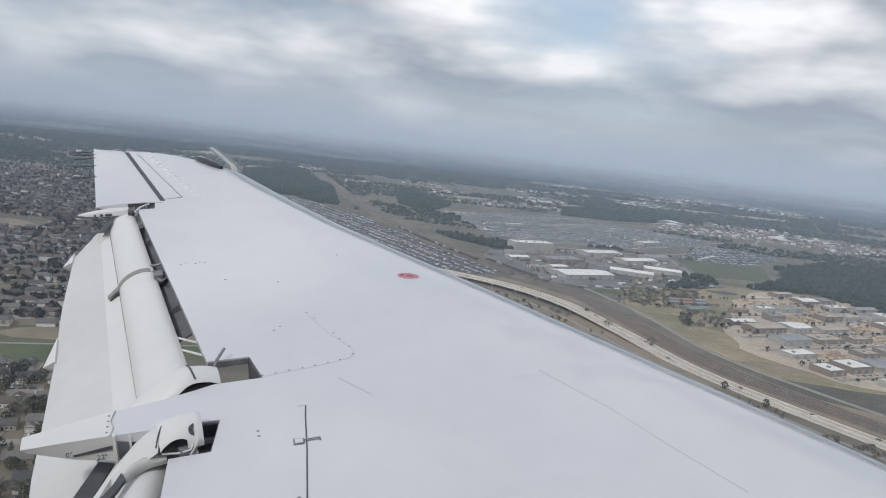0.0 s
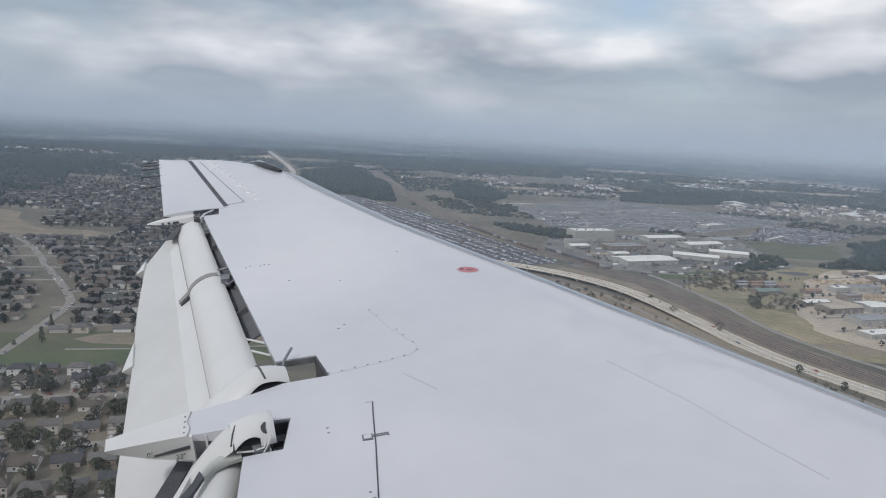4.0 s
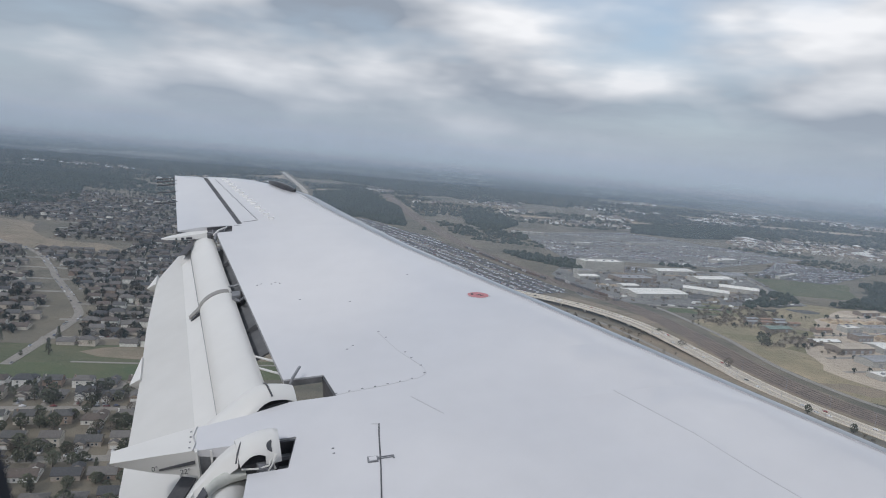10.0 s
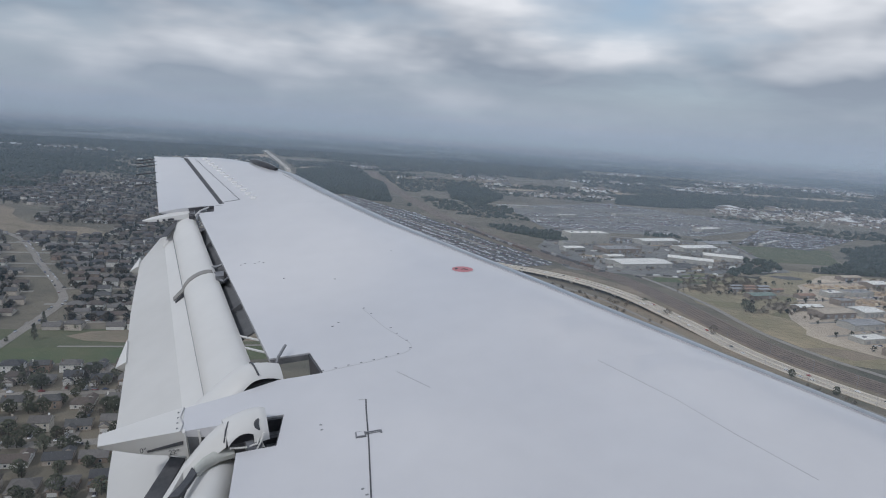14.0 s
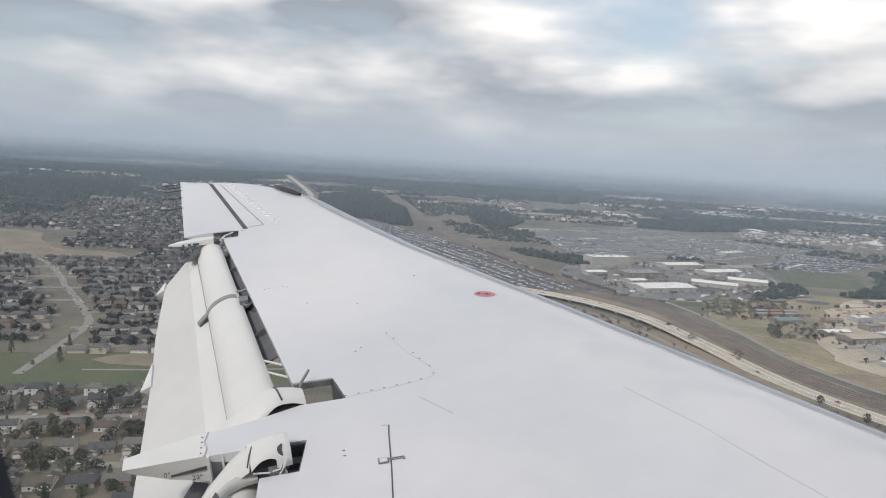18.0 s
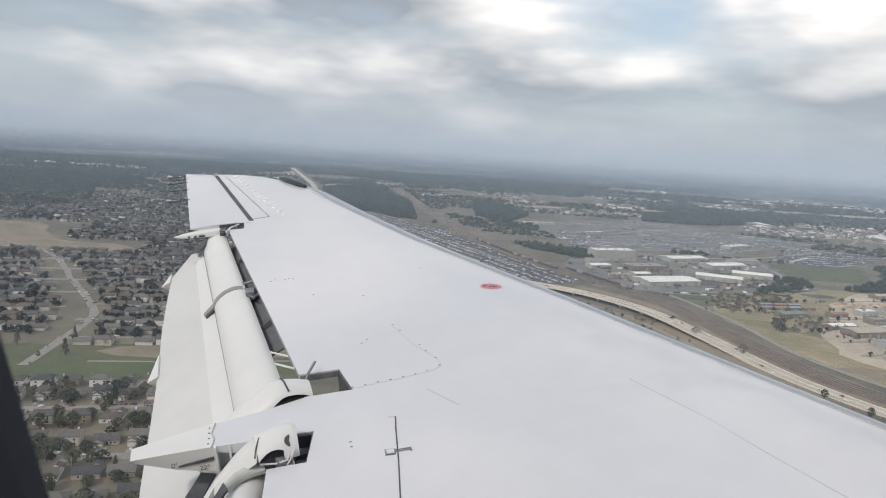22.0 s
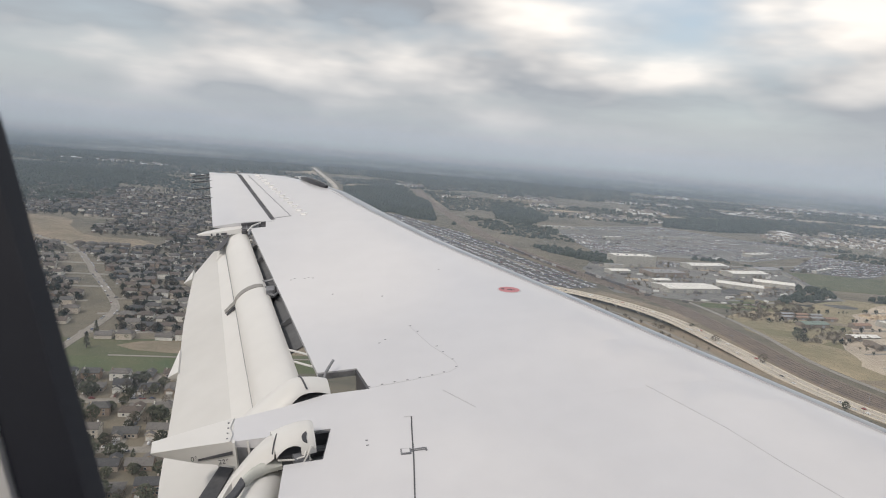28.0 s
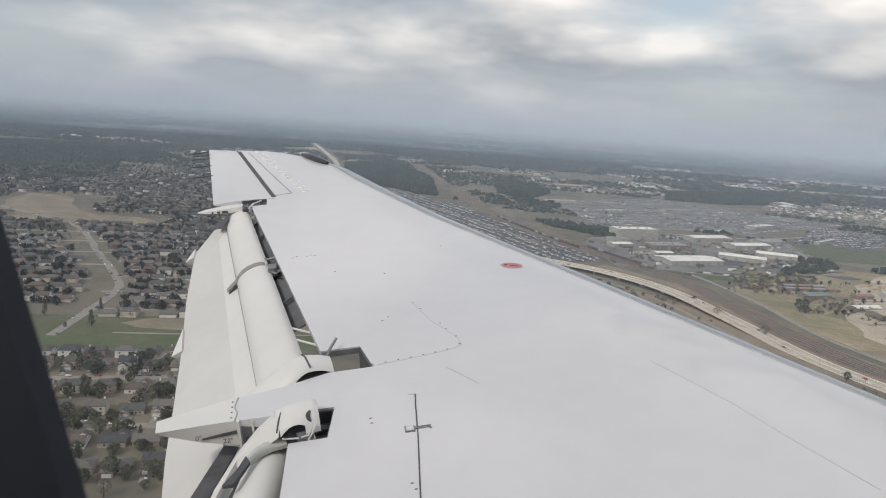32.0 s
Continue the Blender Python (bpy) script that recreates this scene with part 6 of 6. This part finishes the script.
# school grounds on the tan field
shed("school", 432, 985, 470, 1000, 18, 5, 2, M_BRICK, M_TEAL, "low school building with green roof", 2, "school")
shed("school", 470, 930, 508, 944, 15, 5, 2, M_BRICK, M_SHEDROOF, "low school building with pale roof", 2, "school")
shed("school", 508, 1010, 535, 1020, 12, 5, 2, M_BRICK, M_TILE, "low school building with terracotta roof", 1, "school")
for k in range(7):
    x, y = 420 + 22 * (k % 4) + 8 * (k // 4), 1030 + 22 * (k // 4) + 5 * (k % 4)
    shed("school", x, y, x + 18, y + 6, 9, 4, 1.2, M_BRICK, M_TILE if k % 2 else M_GREYROOF, "small brown school pavilion", 1, "school")
# industrial estate beyond the fields: pale pads, flat roofs, lumber stacks, yard roads
M_LUMBER = paint("stacked_lumber", WHITE, 0.85, other=(0.85, 0.82, 0.78), scale=0.2, island=True, palette=((0.56, 0.44, 0.30), (0.46, 0.36, 0.25), (0.62, 0.52, 0.38), (0.38, 0.30, 0.22)))
M_PAD = paint("pale_yard_soil", (0.56, 0.47, 0.36), 0.95, other=(0.38, 0.32, 0.25), scale=0.02, amount=0.6)
M_ROOFTAN = paint("tan_gravel_roof", (0.50, 0.43, 0.34), 0.9, other=(0.40, 0.34, 0.27), scale=0.06, amount=0.5)
ESTATE = [(418, 800), (470, 700), (600, 640), (800, 760), (860, 1000), (790, 1225), (655, 1235), (555, 1110), (492, 990), (436, 880)]
patch("yard", ESTATE, M_PAD, 0.20, "pale sandy yards of an industrial estate", 10, "yard")
mill = np.random.default_rng(21)
EU, EV = (0.93, 0.37), (-0.37, 0.93)


def estate(u, v):
    """Estate grid to place: u along its rows, v across them."""
    return (520 + EU[0] * u + EV[0] * v, 850 + EU[1] * u + EV[1] * v)


stacks, yard_cars = [], []
for row in range(-4, 7):
    u = -150.0 + 17.0 * (row % 3)
    while u < 330:
        w, d = mill.uniform(24, 58), mill.uniform(16, 30)
        v = row * 52 + mill.uniform(-4, 4)
        x0, y0 = estate(u, v)
        x1, y1 = estate(u + w, v)
        if all(inside(*estate(a, b), ESTATE) for a, b in ((u, v), (u + w, v), (u, v + d), (u + w, v + d))):
            if mill.random() < 0.72:
                roof = (M_SHEDROOF, M_ROOFTAN, M_GREYROOF, M_SHEDROOF, M_ROOFTAN)[int(mill.integers(5))]
                lab = {M_SHEDROOF: "low industrial hall with a bright white roof", M_ROOFTAN: "low industrial hall with a tan gravel roof", M_GREYROOF: "low industrial hall with a grey flat roof"}[roof]
                shed("hall", x0, y0, x1, y1, d, mill.uniform(4.5, 7.5), 2.0 if mill.random() < 0.4 else 0, M_BRICK if mill.random() < 0.4 else M_SHED, roof, lab, int(mill.integers(2, 5)), "hall")
            else:
                for a in np.arange(2, w - 4, 7.5):
                    for b in np.arange(0, d, 4.2):
                        if mill.random() < 0.75:
                            stacks.append((*estate(u + a, v + b), 0.2, 0.38, 6.0, 2.6, mill.uniform(1.0, 3.4)))
            for a in np.arange(0, w, 3.4):
                if mill.random() < 0.4:
                    yard_cars.append((*estate(u + a, v - 7), 0.2, 0.38 + math.pi / 2, 1, 1, 1))
        u += w + mill.uniform(9, 20)
merged("lumber_stacks", BOX_V, BOX_F, stacks, M_LUMBER, "long rows of stacked pale lumber in a yard", "lumber")
merged("yard_cars", CAR_V, CAR_F, yard_cars, M_CARS, "cars parked before the industrial halls", "cars")
for n_lane, v in enumerate((-118, -14, 38, 142, 246)):
    ln = [Vector((*estate(u, v), 0.30 + 0.01 * n_lane)) for u in range(-90, 301, 30) if inside(*estate(u, v), ESTATE)]
    tagged(part("road", strip(ln, 0, 6, -0.25, 0), M_DRIVE), "pale lane between industrial yards", "road", kind="structure")
hedge = [(*estate(mill.uniform(-90, 300), v + mill.uniform(-3, 3)), 0.1, mill.uniform(0, 6.28), q, q, q * 1.1) for v in (-124, -72, -20, 32, 84, 136, 188, 240) for q in mill.uniform(1.6, 3.6, 16)]
merged("hedge_trees", TUFT_V, TUFT_F, hedge, M_PINE, "dark trees and hedges between the yards", "trees", 0.03)
# houses between highway and estate, ware sheds west of the town
row_houses = [[] for _ in KINDS]
for k in range(26):
    x, y = 15 + 11 * (k % 13), 1010 - 12 * (k % 13) + 30 * (k // 13)
    row_houses[k % 6].append((x, y, 0, 2.3, 1, 1, 1))
for i, pl in enumerate(row_houses):
    wv, wf, rv, rf = SHELLS[i]
    merged("row_house_walls", wv, wf, pl, M_WALLS, "pale walls of small houses below the highway", "houses")
    merged("row_house_roofs", rv, rf, pl, M_ROOFS, "grey roofs of small houses below the highway", "houses")

# trailers, containers and stacks in the yards
clutter = []
for poly, n in ((WORKS, 170), (LOT_B, 60), ([(300, 1090), (420, 1110), (600, 1260), (560, 1300)], 30)):
    xs, ys = [p[0] for p in poly], [p[1] for p in poly]
    while n > 0:
        x, y = rng.uniform(min(xs), max(xs)), rng.uniform(min(ys), max(ys))
        if inside(x, y, poly):
            n -= 1
            clutter.append((x, y, 0.05, rng.choice((0.42, 1.99, 0.3)), rng.uniform(4, 14), rng.uniform(2.4, 4), rng.uniform(1.2, 3.6)))
merged("yard_trailers", BOX_V, BOX_F, clutter, M_PALEROOF, "trailers, containers and stacks standing in the yards", "trailers")
for k in range(16):
    x, y = rng.uniform(230, 560), rng.uniform(1170, 1500)
    patch("yard", [(x + rng.uniform(14, 38) * math.cos(j * 0.785), y + rng.uniform(10, 22) * math.sin(j * 0.785)) for j in range(8)], M_SAND if k % 3 == 0 else (M_BROWN if k % 3 == 1 else M_ASPH), 0.10 + 0.005 * k, "worn patch of bare yard ground", 5, "yard")
for k in range(14):
    x, y = rng.uniform(380, 640), rng.uniform(700, 1180)
    patch("field", [(x + rng.uniform(20, 60) * math.cos(j * 0.785), y + rng.uniform(8, 26) * math.sin(j * 0.785) + 0.3 * rng.uniform(-10, 10)) for j in range(8)], (M_BROWN, M_OLIVE, M_SAND)[0 if k % 7 else 2] if k % 2 else M_OLIVE, 0.08 + 0.005 * k, "uneven patch of winter grass", 8)

# lamp posts along the highway
post = tagged(new("street_lamp"), "tall thin grey highway lamp post", "street lamp", "highway lamps")
part("pole", tube([(0, 0, -0.2), (0, 0, 6), (0, 0, 12)], 0.13, 8), M_GREY, post)
part("arm", tube([(0, 0, 11.9), (1.5, 0, 12.4), (3.2, 0, 12.5)], 0.07, 6), M_GREY, post)
part("lamp_head", boxes(((2.7, -0.2, 12.42), (3.7, 0.2, 12.62))), M_GREY, post)
k = 0
for i in range(4, 96, 3):
    p, d = HWY[i], HWY[i + 1] - HWY[i]
    s = Vector((d.y, -d.x, 0)).normalized()
    q = p + s * (17 if k % 2 else -17)
    m = pose(q.x, q.y, 0, 0, 0, math.degrees(math.atan2(s.y, s.x)) + (180 if k % 2 else 0))
    if k == 0:
        post.matrix_basis = m
    else:
        copy_thing(post, m)
    k += 1

# ---- distance: painted far rim of the plain and imitated thin haze ----
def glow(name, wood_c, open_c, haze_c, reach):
    """Glowing far rim: woods and clearings laid out as flat land, distance haze painted in."""
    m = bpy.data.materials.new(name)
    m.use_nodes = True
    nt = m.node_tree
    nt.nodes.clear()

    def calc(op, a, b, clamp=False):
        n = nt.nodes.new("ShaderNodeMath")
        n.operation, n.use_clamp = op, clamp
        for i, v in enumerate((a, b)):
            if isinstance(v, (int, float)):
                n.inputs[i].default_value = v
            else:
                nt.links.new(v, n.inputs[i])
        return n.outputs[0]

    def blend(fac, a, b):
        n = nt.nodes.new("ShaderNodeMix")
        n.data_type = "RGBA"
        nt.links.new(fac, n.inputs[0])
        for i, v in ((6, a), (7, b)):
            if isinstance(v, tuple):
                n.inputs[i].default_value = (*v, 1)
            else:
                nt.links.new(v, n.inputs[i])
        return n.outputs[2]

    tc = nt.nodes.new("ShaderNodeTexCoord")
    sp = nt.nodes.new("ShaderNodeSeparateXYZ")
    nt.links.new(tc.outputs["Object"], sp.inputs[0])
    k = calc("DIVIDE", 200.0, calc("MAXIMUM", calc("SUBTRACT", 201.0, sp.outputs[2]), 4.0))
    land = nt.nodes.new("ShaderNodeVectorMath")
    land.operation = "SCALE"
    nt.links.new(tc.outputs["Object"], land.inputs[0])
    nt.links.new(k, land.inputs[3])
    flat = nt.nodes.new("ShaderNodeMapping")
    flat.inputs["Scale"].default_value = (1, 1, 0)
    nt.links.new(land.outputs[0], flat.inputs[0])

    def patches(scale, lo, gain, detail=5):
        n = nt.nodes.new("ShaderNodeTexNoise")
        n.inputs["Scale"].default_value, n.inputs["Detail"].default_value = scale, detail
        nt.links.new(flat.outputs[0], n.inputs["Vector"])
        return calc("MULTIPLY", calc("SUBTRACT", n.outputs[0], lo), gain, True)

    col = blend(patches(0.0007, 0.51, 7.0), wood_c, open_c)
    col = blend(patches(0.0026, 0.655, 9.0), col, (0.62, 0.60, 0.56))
    # haze painted into the emission, thicker the farther the land
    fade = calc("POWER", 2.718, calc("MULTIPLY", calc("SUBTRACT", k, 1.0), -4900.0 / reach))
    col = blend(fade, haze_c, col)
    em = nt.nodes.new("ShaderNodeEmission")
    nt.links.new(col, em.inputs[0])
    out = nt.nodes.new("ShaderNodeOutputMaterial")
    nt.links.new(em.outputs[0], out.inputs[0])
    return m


def arc(r, z0, z1, a0, a1, n):
    vs, fs = [], []
    for k in range(n + 1):
        a = radians(lerp(a0, a1, k / n))
        vs += [(r * math.cos(a), r * math.sin(a), z0), (r * math.cos(a), r * math.sin(a), z1)]
        if k:
            b = 2 * k
            fs.append((b - 2, b, b + 1, b - 1))
    return vs, fs


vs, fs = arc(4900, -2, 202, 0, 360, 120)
tagged(part("backdrop", mesh_of("backdrop", vs, fs), glow("far_plain_with_haze", (0.050, 0.066, 0.074), (0.165, 0.172, 0.172), (0.425, 0.475, 0.53), 5600)), "glowing rim painted as the hazy blue-grey plain", "backdrop", kind="structure")


def veil(alpha, top):
    """Thin sheet imitating haze, scatters the daylight; thicker aloft, fading out above."""
    m = bpy.data.materials.new("mist")
    m.use_nodes = True
    nt = m.node_tree
    nt.nodes.clear()
    tc = nt.nodes.new("ShaderNodeTexCoord")
    sp = nt.nodes.new("ShaderNodeSeparateXYZ")
    nt.links.new(tc.outputs["Object"], sp.inputs[0])
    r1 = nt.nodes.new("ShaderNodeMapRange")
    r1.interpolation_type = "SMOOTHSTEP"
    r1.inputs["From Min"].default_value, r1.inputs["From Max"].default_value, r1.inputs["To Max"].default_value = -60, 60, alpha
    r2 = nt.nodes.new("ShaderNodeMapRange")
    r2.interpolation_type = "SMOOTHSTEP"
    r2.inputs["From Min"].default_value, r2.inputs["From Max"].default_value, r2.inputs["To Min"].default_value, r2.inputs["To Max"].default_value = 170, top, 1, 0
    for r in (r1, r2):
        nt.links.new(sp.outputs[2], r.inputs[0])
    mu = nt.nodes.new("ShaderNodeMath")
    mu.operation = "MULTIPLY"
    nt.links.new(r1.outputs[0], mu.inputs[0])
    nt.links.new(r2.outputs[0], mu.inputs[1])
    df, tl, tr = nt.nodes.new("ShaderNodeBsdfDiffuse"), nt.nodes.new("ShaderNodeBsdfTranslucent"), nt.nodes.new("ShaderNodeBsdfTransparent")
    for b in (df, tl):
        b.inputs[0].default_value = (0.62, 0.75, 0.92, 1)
    m1, m2 = nt.nodes.new("ShaderNodeMixShader"), nt.nodes.new("ShaderNodeMixShader")
    m1.inputs[0].default_value = 0.5
    nt.links.new(df.outputs[0], m1.inputs[1])
    nt.links.new(tl.outputs[0], m1.inputs[2])
    nt.links.new(mu.outputs[0], m2.inputs[0])
    nt.links.new(tr.outputs[0], m2.inputs[1])
    nt.links.new(m1.outputs[0], m2.inputs[2])
    out = nt.nodes.new("ShaderNodeOutputMaterial")
    nt.links.new(m2.outputs[0], out.inputs[0])
    return m


# upright bluish sheets, added one behind another to imitate haze
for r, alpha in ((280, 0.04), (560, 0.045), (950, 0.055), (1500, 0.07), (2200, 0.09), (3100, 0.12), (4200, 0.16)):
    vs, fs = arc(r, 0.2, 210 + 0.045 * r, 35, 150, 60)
    tagged(part("mist", mesh_of("mist", vs, fs), veil(alpha, 205 + 0.045 * r)), "upright see-through sheet imitating haze over the plain", "mist", kind="stuff")
